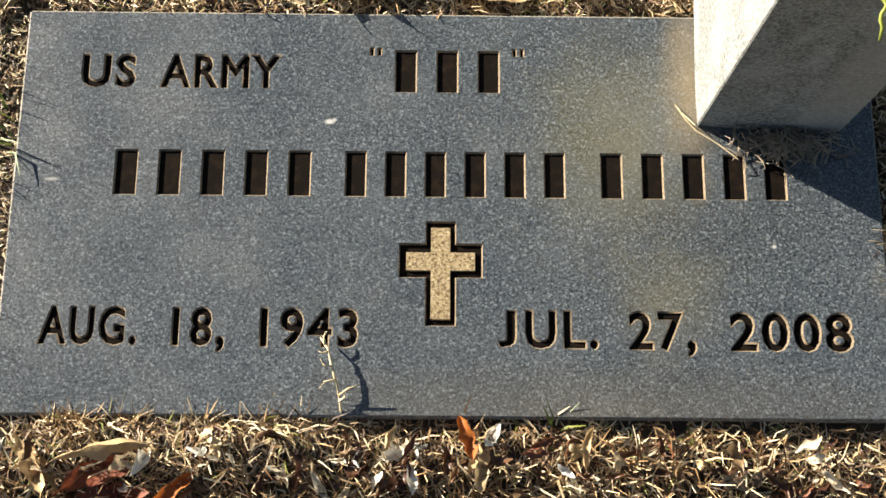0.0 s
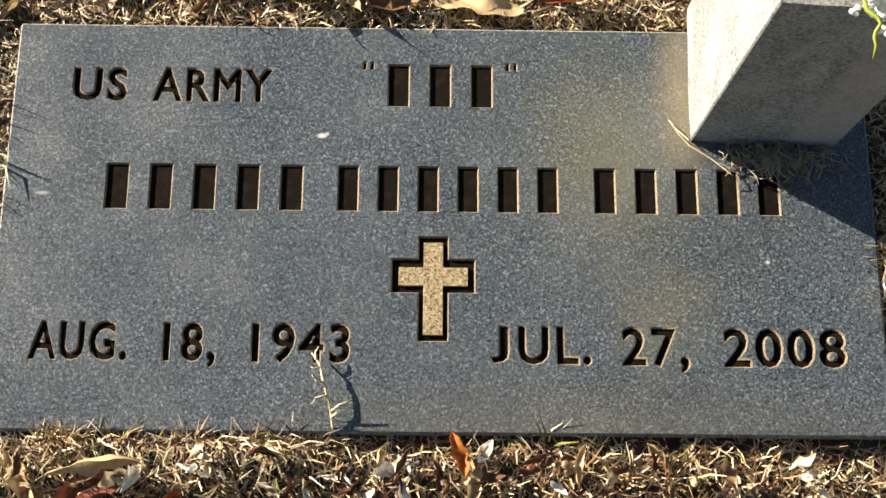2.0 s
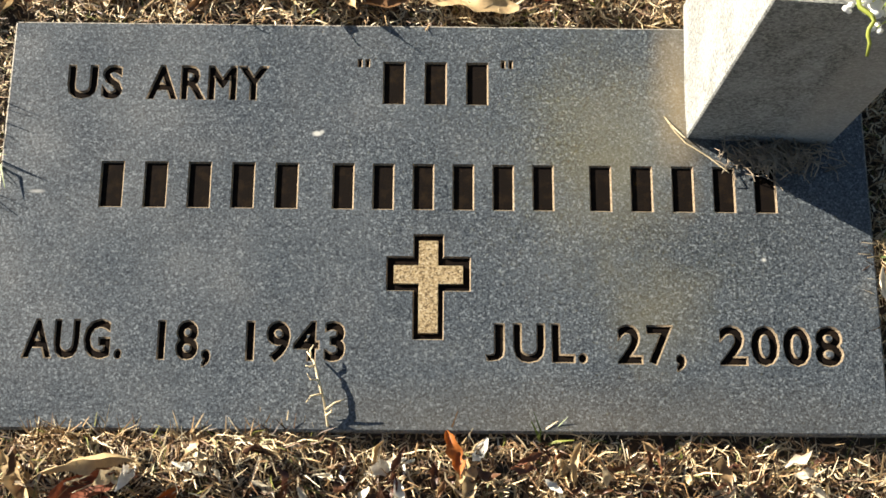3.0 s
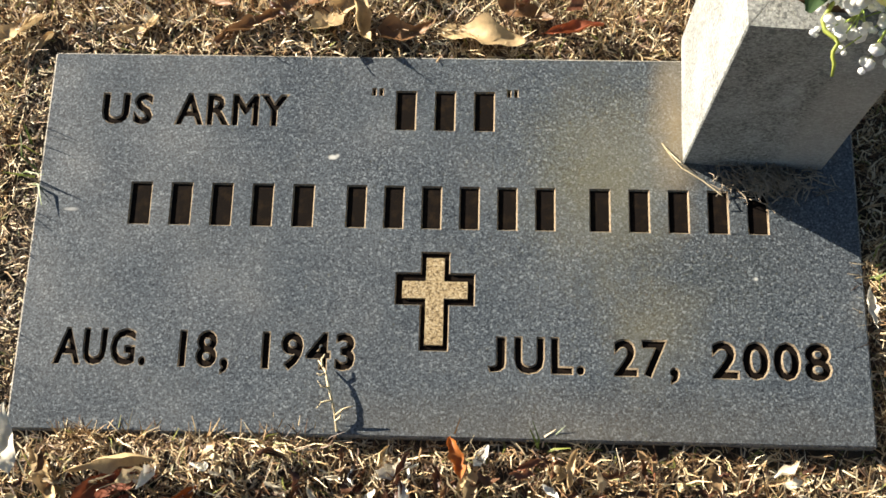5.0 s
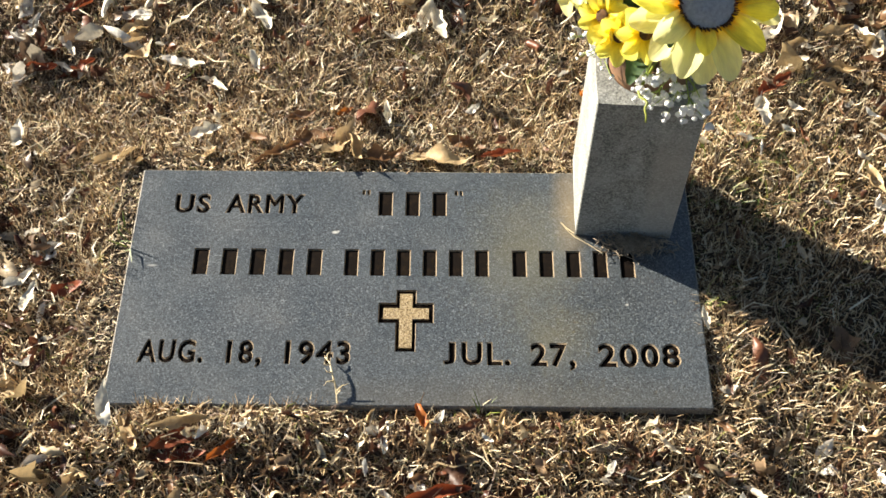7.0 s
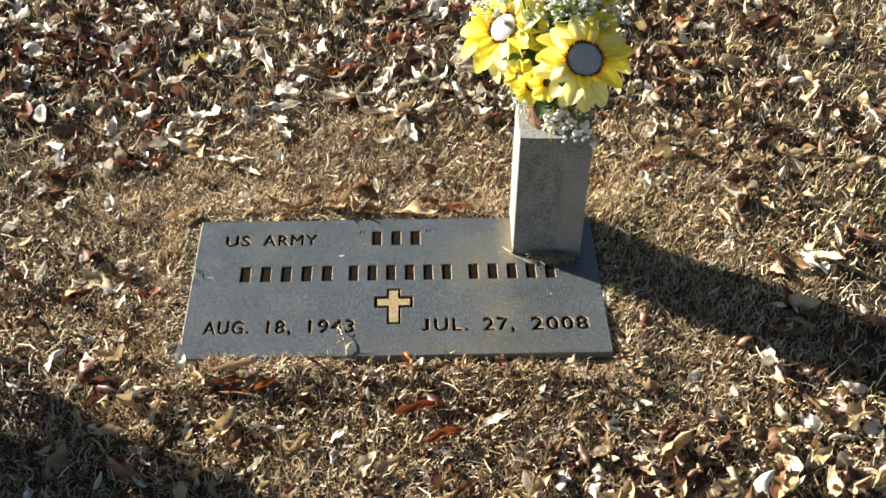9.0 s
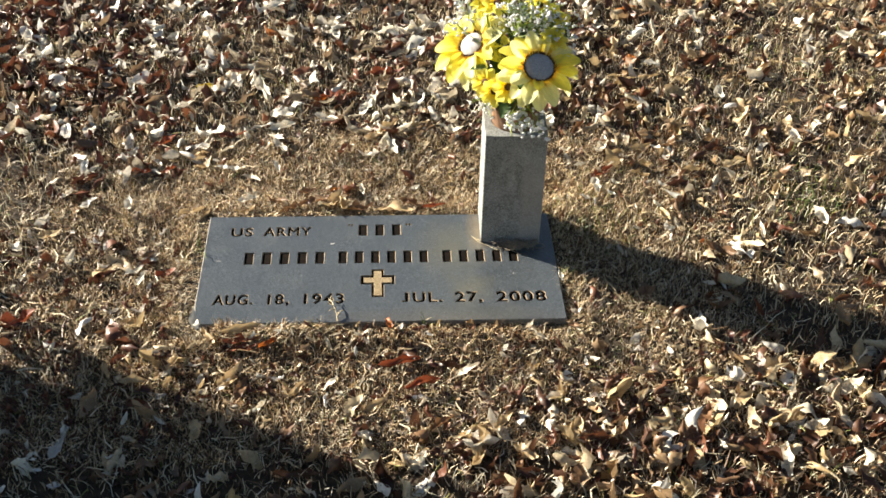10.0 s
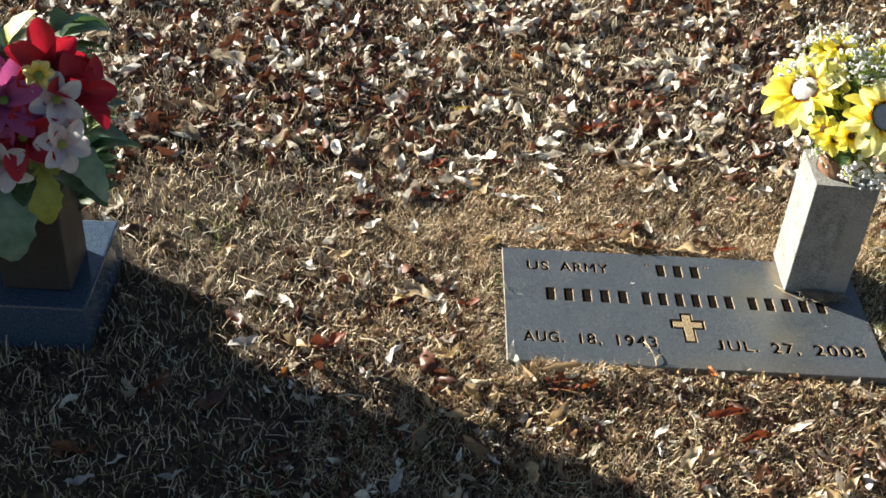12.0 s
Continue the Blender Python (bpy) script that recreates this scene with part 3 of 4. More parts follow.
def sunflower_bouquet():
    root = tagged(new("flower_bouquet"), "yellow cloth sunflowers with white filler sprays in the stone vase", "flowers")
    big = [petal_mesh("petal", 0.049, 0.025, M_YELLOW if i % 2 else M_YELLOW_PALE, 0.32, 0.26 + 0.07 * i, 0.6, i) for i in range(4)]
    mid = [petal_mesh("petal", 0.056, 0.027, M_YELLOW if i % 2 else M_YELLOW_PALE, 0.32, 0.28 + 0.07 * i, 0.6, 10 + i) for i in range(4)]
    tiny = [petal_mesh("petal", 0.022, 0.014, M_DAISY, 0.3, 0.25 + 0.1 * i, 0.6, 20 + i) for i in range(3)]
    flower(root, "sunflower", (0.563, 0.213, 0.349), (0.06, -0.58, 0.81), 0.0285, big, (6, 10, 14), M_DISC, M_DISC_RIM, "large yellow cloth sunflower with a grey disc", 1, (26, 14, -6))
    flower(root, "sunflower", (0.462, 0.316, 0.336), (-0.58, -0.38, 0.72), 0.026, mid, (6, 10, 14), M_DISC, M_DISC_RIM, "yellow cloth sunflower turned to the sun", 2, (26, 14, -6))
    for i, (p, nrm) in enumerate((((0.493, 0.213, 0.306), (-0.2, -0.75, 0.65)), ((0.514, 0.205, 0.318), (0.0, -0.8, 0.6)), ((0.478, 0.232, 0.312), (-0.5, -0.6, 0.6)), ((0.484, 0.330, 0.405), (-0.4, -0.3, 0.85)),
                                  ((0.502, 0.318, 0.412), (-0.1, -0.5, 0.85)), ((0.572, 0.318, 0.408), (0.2, -0.3, 0.9)), ((0.598, 0.300, 0.395), (0.4, -0.2, 0.85)),
                                  ((0.590, 0.255, 0.375), (0.2, -0.4, 0.9)))):
        flower(root, "daisy", p, nrm, 0.007, tiny, (8, 7), M_DISC_RIM, None, "small yellow cloth daisy", 30 + i, (20, 0))
    for i in range(16):
        rnd = random.Random(160 + i)
        a = rnd.uniform(0, 360)
        p = (0.520 + 0.020 * math.cos(radians(a)), 0.262 + 0.020 * math.sin(radians(a)), rnd.uniform(0.290, 0.325))
        cloth_leaf(root, p, a, rnd.uniform(15, 55), rnd.uniform(0.034, 0.048), rnd.uniform(0.018, 0.028), M_GREEN, 160 + i)
    for i in range(15):
        rnd = random.Random(60 + i)
        a = rnd.uniform(0, 360)
        z = rnd.uniform(0.268, 0.312)
        p = (VX + 0.014 * math.cos(radians(a)), VY + 0.014 * math.sin(radians(a)), z)
        cloth_leaf(root, p, a, rnd.uniform(0, 32), rnd.uniform(0.050, 0.072), rnd.uniform(0.024, 0.036), M_GREEN, 60 + i)
    for i, e in enumerate(((0.556, 0.220, 0.337), (0.467, 0.316, 0.330), (0.490, 0.225, 0.295), (0.485, 0.315, 0.39), (0.572, 0.31, 0.40), (0.59, 0.262, 0.365))):
        rnd = random.Random(i)
        s = Vector((VX + rnd.uniform(-0.015, 0.015), VY + rnd.uniform(-0.015, 0.015), 0.15))
        bm = bmesh.new()
        tube_into(bm, (s, s.lerp(Vector(e), 0.6) + Vector((0, 0, 0.02)), e), (0.0022, 0.002, 0.0018), 6)
        part("stem", bm, M_STEM, root)
    spray(root, "filler_spray", (0.540, 0.235, 0.265), ((0.519, 0.202, 0.266), (0.530, 0.191, 0.256), (0.549, 0.182, 0.262), (0.560, 0.170, 0.254), (0.569, 0.182, 0.262), (0.542, 0.200, 0.275)), 5, 9, 0.0046, 0.018, "hanging spray of white filler flowers")
    spray(root, "filler_spray", (VX, VY, 0.28), ((0.520, 0.300, 0.410), (0.530, 0.275, 0.396), (0.585, 0.305, 0.405), (0.612, 0.290, 0.385), (0.565, 0.300, 0.412), (0.535, 0.285, 0.400), (0.552, 0.270, 0.402), (0.572, 0.280, 0.398), (0.592, 0.290, 0.390), (0.545, 0.310, 0.415), (0.605, 0.27, 0.380)), 6, 24, 0.0030, 0.032, "upright spray of white filler flowers")
    spray(root, "filler_spray", (VX, VY, 0.28), ((0.452, 0.325, 0.390), (0.470, 0.34, 0.412), (0.495, 0.345, 0.425), (0.520, 0.335, 0.420), (0.436, 0.315, 0.372)), 7, 17, 0.0036, 0.03, "upright spray of white filler flowers")
    spray(root, "filler_spray", (0.505, 0.25, 0.27), ((0.482, 0.235, 0.262), (0.478, 0.25, 0.270)), 8, 12, 0.0026, 0.02, "spray of white filler flowers")
    for i, tip in enumerate(((0.520, 0.300, 0.392), (0.545, 0.285, 0.385), (0.575, 0.300, 0.385), (0.600, 0.285, 0.365), (0.500, 0.290, 0.370), (0.548, 0.312, 0.398))):
        sprig(root, (VX, VY, 0.275), tip, 120 + i)
    bm = bmesh.new()
    tube_into(bm, ((0.533, 0.222, 0.266), (0.520, 0.200, 0.262), (0.5140, 0.190, 0.259), (0.5150, 0.184, 0.2585), (0.5195, 0.179, 0.2600), (0.5212, 0.176, 0.2595), (0.5190, 0.1725, 0.2570), (0.5188, 0.1700, 0.2555), (0.5200, 0.1665, 0.2540), (0.5195, 0.161, 0.2500)), (0.0014, 0.0014, 0.0014, 0.0014, 0.0013, 0.0013, 0.0012, 0.0012, 0.0011, 0.0009), 6)
    part("tendril", smooth(as_mesh("tendril", bm, M_GREEN_YELLOW)), None, root, "curly yellow-green tendril")


sunflower_bouquet()


# ---- neighbouring monument with its flowers ----
def neighbour():
    root = tagged(new("headstone"), "dark blue granite headstone on a low slab base, in shade", "headstone")
    part("base", box_bm(-1.76, 0.0, -0.08, -0.655, 0.232, 0.06, 0.004), M_NEIGHBOUR, root, "low dark blue granite base")
    bm = bmesh.new()
    n, x0, x1 = 24, -1.58, -0.83
    front, back = [], []
    pts = [(x0, 0.0605)]
    for i in range(n + 1):
        u = i / n
        pts.append((x0 + (x1 - x0) * u, 0.385 + 0.14 * math.sin(math.pi * u) ** 0.8))
    pts.append((x1, 0.0605))
    for x, z in pts:
        front.append(bm.verts.new((x, 0.09, z)))
        back.append(bm.verts.new((x, 0.228, z)))
    bm.faces.new(front)
    bm.faces.new(back[::-1])
    for i in range(len(pts)):
        j = (i + 1) % len(pts)
        bm.faces.new((front[i], front[j], back[j], back[i]))
    part("tablet", bm, M_NEIGHBOUR, root, "round-topped dark granite tablet")
    vase = tagged(new("stone_vase"), "dark granite vase on the neighbouring base, holding mixed flowers", "vase")
    part("vase_body", box_bm(-0.790, 0.040, 0.0605, -0.686, 0.144, 0.232, 0.003), M_NEIGHBOUR_VASE, vase)
    part("liner", box_bm(-0.775, 0.055, 0.21, -0.700, 0.130, 0.242, 0.01, 3), M_LINER, vase, "brown liner")


M_NEIGHBOUR_VASE = granite("brown_grey_granite", (0.02, 0.02, 0.02), (0.050, 0.047, 0.043), (0.11, 0.10, 0.09), 0.6, 500.0)
neighbour()


def mixed_bouquet():
    root = tagged(new("flower_bouquet"), "cloth bouquet of red, magenta and white flowers with broad leaves", "flowers")
    red = [petal_mesh("petal", 0.062, 0.036, M_RED, 0.5, 0.35 + 0.1 * i, 0.8, 40 + i) for i in range(3)]
    mag = [petal_mesh("petal", 0.062, 0.036, M_MAGENTA, 0.5, 0.35 + 0.1 * i, 0.8, 44 + i) for i in range(3)]
    white = [petal_mesh("petal", 0.038, 0.026, M_WHITE_PETAL, 0.45, 0.35 + 0.1 * i, 0.8, 48 + i) for i in range(3)]
    yel = [petal_mesh("petal", 0.020, 0.014, M_YELLOW_PALE, 0.4, 0.3, 0.8, 52)]
    heads = (("red_flower", red, (-0.690, 0.10, 0.420), (0.45, -0.45, 0.75), (6, 5)), ("red_flower", red, (-0.652, 0.09, 0.385), (0.7, -0.4, 0.45), (6,)),
             ("magenta_flower", mag, (-0.738, 0.045, 0.395), (0.15, -0.75, 0.6), (6, 5)), ("red_flower", red, (-0.715, 0.03, 0.345), (0.1, -0.9, 0.3), (6, 4)),
             ("white_flower", white, (-0.668, 0.055, 0.395), (0.35, -0.75, 0.5), (6, 4)), ("white_flower", white, (-0.660, 0.025, 0.340), (0.4, -0.8, 0.3), (6, 4)),
             ("white_flower", white, (-0.738, 0.01, 0.312), (0.0, -0.9, 0.2), (6,)), ("magenta_flower", mag, (-0.80, 0.10, 0.420), (-0.2, -0.4, 0.9), (6, 5)),
             ("red_flower", red, (-0.83, 0.08, 0.36), (-0.6, -0.5, 0.5), (6, 5)), ("red_flower", red, (-0.690, 0.165, 0.360), (0.5, 0.5, 0.6), (6, 5)), ("white_flower", white, (-0.730, 0.185, 0.400), (0.1, 0.6, 0.7), (6, 4)), ("yellow_flower", yel, (-0.688, 0.055, 0.432), (0.2, -0.6, 0.7), (6, 5)))
    for i, (name, petals, p, nrm, rings) in enumerate(heads):
        flower(root, name, p, nrm, 0.008, petals, rings, M_GREEN_YELLOW, None, name.replace("_", " ") + " with cloth petals", 70 + i, (26, 5), 0.5)
    green = ((-0.70, 0.06, 0.315, -10, -35, 0.120, 0.075, M_GREEN_LIGHT), (-0.685, 0.10, 0.30, -5, 15, 0.10, 0.050, M_GREEN_LIGHT), (-0.70, 0.13, 0.32, 15, 25, 0.10, 0.04, M_GREEN_LIGHT),
             (-0.760, 0.035, 0.270, -70, -62, 0.125, 0.085, M_GREEN_LIGHT), (-0.700, 0.040, 0.290, -75, -62, 0.085, 0.055, M_GREEN_YELLOW), (-0.70, 0.09, 0.24, -20, -10, 0.09, 0.05, M_GREEN),
             (-0.76, 0.13, 0.36, 60, 60, 0.10, 0.05, M_GREEN), (-0.745, 0.10, 0.42, 25, 65, 0.09, 0.055, M_GREEN_YELLOW), (-0.77, 0.10, 0.39, 100, 70, 0.10, 0.06, M_GREEN_LIGHT),
             (-0.79, 0.04, 0.23, -110, -45, 0.12, 0.07, M_GREEN), (-0.81, 0.09, 0.25, 190, 0, 0.12, 0.06, M_GREEN), (-0.80, 0.14, 0.28, 140, 20, 0.12, 0.06, M_GREEN_LIGHT),
             (-0.69, 0.14, 0.24, 30, 5, 0.11, 0.06, M_GREEN), (-0.70, 0.15, 0.29, 45, 25, 0.11, 0.055, M_GREEN), (-0.72, 0.16, 0.33, 50, 45, 0.10, 0.05, M_GREEN), (-0.68, 0.12, 0.30, 12, 35, 0.10, 0.05, M_GREEN_LIGHT),
             (-0.70, 0.13, 0.17, 62, 8, 0.10, 0.055, M_GREEN_LIGHT), (-0.70, 0.13, 0.20, 55, 5, 0.11, 0.06, M_GREEN), (-0.70, 0.14, 0.24, 58, 10, 0.10, 0.06, M_GREEN_LIGHT), (-0.69, 0.14, 0.28, 55, 12, 0.10, 0.06, M_GREEN),
             (-0.70, 0.15, 0.32, 60, 15, 0.09, 0.05, M_GREEN), (-0.70, 0.13, 0.14, 58, 10, 0.10, 0.05, M_GREEN), (-0.72, 0.16, 0.37, 65, 20, 0.09, 0.05, M_GREEN_LIGHT),
             (-0.72, 0.05, 0.30, -40, 10, 0.07, 0.045, M_GREEN_YELLOW), (-0.74, 0.06, 0.27, -70, 0, 0.08, 0.05, M_GREEN))
    rnd = random.Random(140)
    for i in range(18):
        z = 0.17 + 0.017 * i
        cloth_leaf(root, (-0.690 + rnd.uniform(-0.01, 0.01), 0.142 + rnd.uniform(-0.01, 0.01), z), rnd.uniform(40, 80), rnd.uniform(-12, 12), rnd.uniform(0.075, 0.095), rnd.uniform(0.055, 0.075),
                   rnd.choice((M_GREEN, M_GREEN, M_GREEN_LIGHT)), 140 + i, rnd.uniform(-40, 40))
    for i, (x, y, z, hd, pt, ln, wd, mt) in enumerate(green):
        cloth_leaf(root, (x, y, z), hd, pt, ln, wd, mt, 90 + i)
    spray(root, "filler_spray", (-0.73, 0.1, 0.25), ((-0.596, 0.11, 0.358), (-0.622, 0.09, 0.340), (-0.605, 0.10, 0.345)), 9, 9, 0.0030, 0.028, "sparse spray of white filler flowers")
    for i, (name, petals, p, nrm, rings) in enumerate(heads):
        bm = bmesh.new()
        e = Vector(p) - Vector(nrm).normalized() * 0.004
        tube_into(bm, ((-0.75 + 0.003 * (i % 4), 0.095 + 0.004 * (i % 3), 0.2), Vector((-0.75, 0.095, 0.24)).lerp(e, 0.4), e), (0.002, 0.002, 0.0018), 5)
        part("stem", bm, M_STEM, root)


mixed_bouquet()


# ---- single fallen leaves ----
def leaf_shape(length, width, fold, curl, twist, seed, rows=11, ragged=0.24):
    """Verts and faces of a ragged dry leaf, widest past its middle, folded at its midrib, curled and twisted."""
    rnd = random.Random(seed)
    vs, fs = [], []
    across = (-1, -0.5, 0, 0.5, 1)
    side, peak = rnd.uniform(-0.3, 0.3), rnd.uniform(0.75, 1.25)
    edge = {-1: [1.05 - rnd.uniform(0, ragged) for _ in range(rows)], 1: [1.05 - rnd.uniform(0, ragged) for _ in range(rows)]}
    hump = rnd.uniform(-0.35, 0.35) * ragged
    lobe, lobes = rnd.uniform(0.0, 0.28), rnd.uniform(4, 8)
    for i in range(rows):
        u = i / (rows - 1)
        w = 0.5 * width * (math.sin(math.pi * (0.03 + 0.94 * u ** peak)) ** 0.8)
        w *= 1.0 + lobe * math.sin(lobes * math.pi * u + side * 9)
        if u < 0.12:
            w = 0.5 * width * 0.06
        x = (u - 0.5) * length
        zc = curl * length * (1.6 * (u - 0.5) ** 2 - 0.12) + hump * length * math.sin(u * 9 + seed)
        tw = twist * (u - 0.5)
        for v in across:
            wv = w * (edge[1 if v > 0 else -1][i] if abs(v) == 1 else 1)
            y = v * wv * math.cos(fold * abs(v))
            z = abs(v) ** 1.4 * wv * math.sin(fold) + 0.24 * wv * math.sin(u * 11 + 2.5 * v + seed) + 0.10 * wv * math.sin(u * 23 - 4 * v + seed)
            vs.append((x, y * math.cos(tw) - z * math.sin(tw) + side * length * (u - 0.5) ** 2, zc + y * math.sin(tw) + z * math.cos(tw)))
    for i in range(rows - 1):
        for j in range(4):
            a = i * 5 + j
            fs.append((a, a + 5, a + 6, a + 1))
    return vs, fs


def fallen_leaf(x, y, heading, length, colour, seed, lift=0.010, tilt=0.0, width=0.36):
    rnd = random.Random(seed)
    vs, fs = leaf_shape(length, length * width * rnd.uniform(0.85, 1.15), rnd.uniform(0.3, 1.0), rnd.uniform(0.1, 0.6), rnd.uniform(-1.3, 1.3), seed, 13, 0.20)
    ob = new("fallen_leaf", sheet_mesh("fallen_leaf", vs, fs, LEAF_COLOURS[colour]))
    ob.matrix_basis = pose(x, y, float(ground_z(x, y)) + lift, rnd.uniform(-15, 15) + tilt, rnd.uniform(-12, 12), heading)
    words = {"tan": "curled tan", "pale": "pale buff", "brown": "curled brown", "red": "red-brown", "orange": "orange", "grey": "pale grey", "yellow": "yellow"}[colour]
    tagged(ob, words + " dry fallen oak leaf lying on the winter grass", "leaf", "fallen leaves")


for i, row in enumerate((
        (0.004, -0.012, 100, 0.052, "pale", 0.020),
        (0.327, -0.035, 80, 0.035, "tan", 0.012),
        (0.318, -0.016, 105, 0.035, "orange", 0.012), (0.396, -0.021, 80, 0.03, "tan", 0.012), (0.272, -0.022, 20, 0.03, "pale", 0.003), (0.610, 0.098, 100, 0.03, "pale", 0.014))):
    fallen_leaf(*row[:5], 200 + i, row[5] + 0.005)
for i, row in enumerate((
        (0.216, 0.332, 55, 0.065, "tan", 0.014), (0.237, 0.324, 110, 0.055, "tan", 0.012), (0.327, 0.317, -8, 0.075, "tan", 0.007), (0.262, 0.316, 5, 0.06, "brown", 0.007),
        (0.150, 0.322, 25, 0.05, "brown", 0.007), (-0.040, 0.312, 35, 0.06, "tan", 0.012),
        (0.361, 0.338, -20, 0.05, "brown", 0.012), (0.112, 0.345, -30, 0.05, "brown", 0.012), (0.19, 0.345, 5, 0.06, "brown", 0.012), (0.40, 0.322, 8, 0.05, "red", 0.012))):
    fallen_leaf(*row[:5], 230 + i, row[5] + 0.003)
for i, row in enumerate((
        (0.329, -0.090, 14, 0.075, "red", 0.018), (0.365, -0.140, 18, 0.065, "red", 0.018), (0.080, -0.052, 5, 0.06, "red", 0.010),
        (0.444, 0.590, -20, 0.060, "pale", 0.022),
        (0.871, 0.043, 0, 0.06, "brown", 0.012))):
    fallen_leaf(*row[:5], 260 + i, row[5])
fallen_leaf(0.078, -0.022, 9, 0.074, "tan", 205, 0.021, 48, 0.24)
fallen_leaf(0.075, -0.036, 22, 0.066, "red", 206, 0.012)
fallen_leaf(0.030, -0.034, 118, 0.048, "tan", 207, 0.012)


def scatter_leaves(colour, seed, rows):
    """Single leaves that stand out on the lawn: place, heading and length."""
    for i, (x, y, heading, length) in enumerate(rows):
        beside = -0.05 < x < 0.66 and -0.05 < y < 0.35
        fallen_leaf(x, y, heading, length, colour, seed + i, 0.004 if beside else 0.015, 0.0, 0.40)


scatter_leaves("pale", 300, (
    (0.058, 0.354, 17, 0.044), (0.271, 0.385, 97, 0.04), (0.027, 0.464, 335, 0.041), (0.06, 0.436, 330, 0.046), (0.107, 0.548, 301, 0.057), (-0.128, 0.494, 308, 0.04), (0.105, 0.471, 290, 0.04),
    (-0.16, 0.351, 90, 0.04), (-0.042, 0.169, 74, 0.045), (-0.105, 0.128, 86, 0.041), (-0.119, 0.15, 45, 0.04), (0.098, 0.679, 342, 0.059), (0.105, 0.625, 7, 0.062), (0.095, 0.579, 317, 0.05),
    (0.275, 0.691, 72, 0.066), (0.292, 0.731, 84, 0.069), (0.324, 0.687, 31, 0.047), (0.193, 0.653, 342, 0.058), (-0.38, 0.712, 293, 0.085), (-0.224, 0.792, 290, 0.066)))
scatter_leaves("pale", 320, (
    (-0.102, 0.707, 17, 0.054), (-0.002, 0.821, 292, 0.063), (0.052, 0.787, 286, 0.085), (-0.247, 0.459, 62, 0.04), (-0.279, 0.388, 63, 0.04), (-0.278, 0.615, 95, 0.069), (-0.385, 0.896, 318, 0.074),
    (-0.245, 0.655, 16, 0.04), (0.329, 0.535, 289, 0.061), (0.714, 0.397, 274, 0.048), (0.748, 0.532, 63, 0.064), (0.877, 0.507, 70, 0.056), (0.858, 0.532, 310, 0.04), (1.149, 0.558, 273, 0.059),
    (1.033, 0.743, 262, 0.065), (-0.237, 0.19, 88, 0.048), (0.117, -0.18, 59, 0.04), (0.276, -0.248, 314, 0.04), (0.566, -0.172, 36, 0.04), (0.967, -0.118, 61, 0.049)))
scatter_leaves("pale", 340, (
    (-0.338, 0.23, 311, 0.05), (-0.366, 0.128, 305, 0.051)))
scatter_leaves("tan", 360, (
    (0.058, 0.317, 19, 0.042), (0.252, 0.399, 101, 0.04), (-0.048, 0.527, 29, 0.052), (-0.052, 0.507, 18, 0.046), (-0.039, 0.485, 35, 0.047), (-0.023, 0.301, 27, 0.04), (0.033, -0.03, 313, 0.04),
    (0.324, -0.026, 100, 0.04), (-0.023, -0.083, 70, 0.04), (0.306, 0.586, 24, 0.085), (0.916, 0.615, 359, 0.048), (0.821, 0.528, 21, 0.053), (0.806, 0.434, 335, 0.04), (1.179, 0.702, 16, 0.048),
    (1.054, 0.368, 62, 0.052), (0.971, 0.355, 333, 0.04), (0.827, 0.295, 280, 0.05), (1.079, 0.423, 44, 0.057), (0.889, 0.818, 9, 0.053), (1.156, 0.889, 38, 0.043)))
scatter_leaves("tan", 380, (
    (1.067, 0.691, 283, 0.069), (0.812, 0.465, 350, 0.052), (-0.173, 0.155, 37, 0.05), (-0.08, -0.12, 15, 0.049), (0.061, -0.121, 70, 0.048), (0.174, -0.149, 47, 0.04), (0.292, -0.186, 29, 0.046),
    (0.872, -0.092, 323, 0.041), (0.918, -0.118, 41, 0.067), (0.657, -0.246, 51, 0.054), (0.512, -0.285, 321, 0.048), (0.444, -0.296, 63, 0.056), (0.624, -0.196, 296, 0.046), (0.858, -0.185, 42, 0.052),
    (0.901, -0.233, 12, 0.043), (0.967, -0.247, 54, 0.066), (0.485, -0.224, 46, 0.056), (0.715, -0.117, 346, 0.04), (0.589, -0.251, 60, 0.061), (-0.123, -0.098, 294, 0.045)))
scatter_leaves("tan", 400, (
    (0.028, -0.223, 279, 0.053), (0.073, -0.114, 65, 0.059), (-0.288, 0.266, 21, 0.05), (-0.341, 0.031, 336, 0.048), (-0.483, 0.257, 51, 0.045)))
scatter_leaves("brown", 420, (
    (0.133, 0.315, 27, 0.04), (0.167, 0.381, 7, 0.04), (0.917, 0.435, 53, 0.05), (0.992, 0.643, 6, 0.044), (0.707, 0.601, 51, 0.058), (0.088, -0.141, 79, 0.049), (-0.137, -0.003, 5, 0.046),
    (0.39, -0.223, 36, 0.052), (0.159, -0.237, 55, 0.052), (0.799, -0.146, 12, 0.052), (0.794, -0.216, 63, 0.056)))
scatter_leaves("grey", 440, (
    (0.005, 0.47, 320, 0.04), (-0.058, -0.058, 28, 0.04), (-0.055, 0.548, 355, 0.047), (-0.282, 0.873, 36, 0.046), (0.723, -0.295, 37, 0.064), (-0.423, 0.023, 23, 0.054), (-0.481, -0.27, 9, 0.04),
    (-0.603, -0.28, 18, 0.044), (-0.167, -0.256, 69, 0.05)))
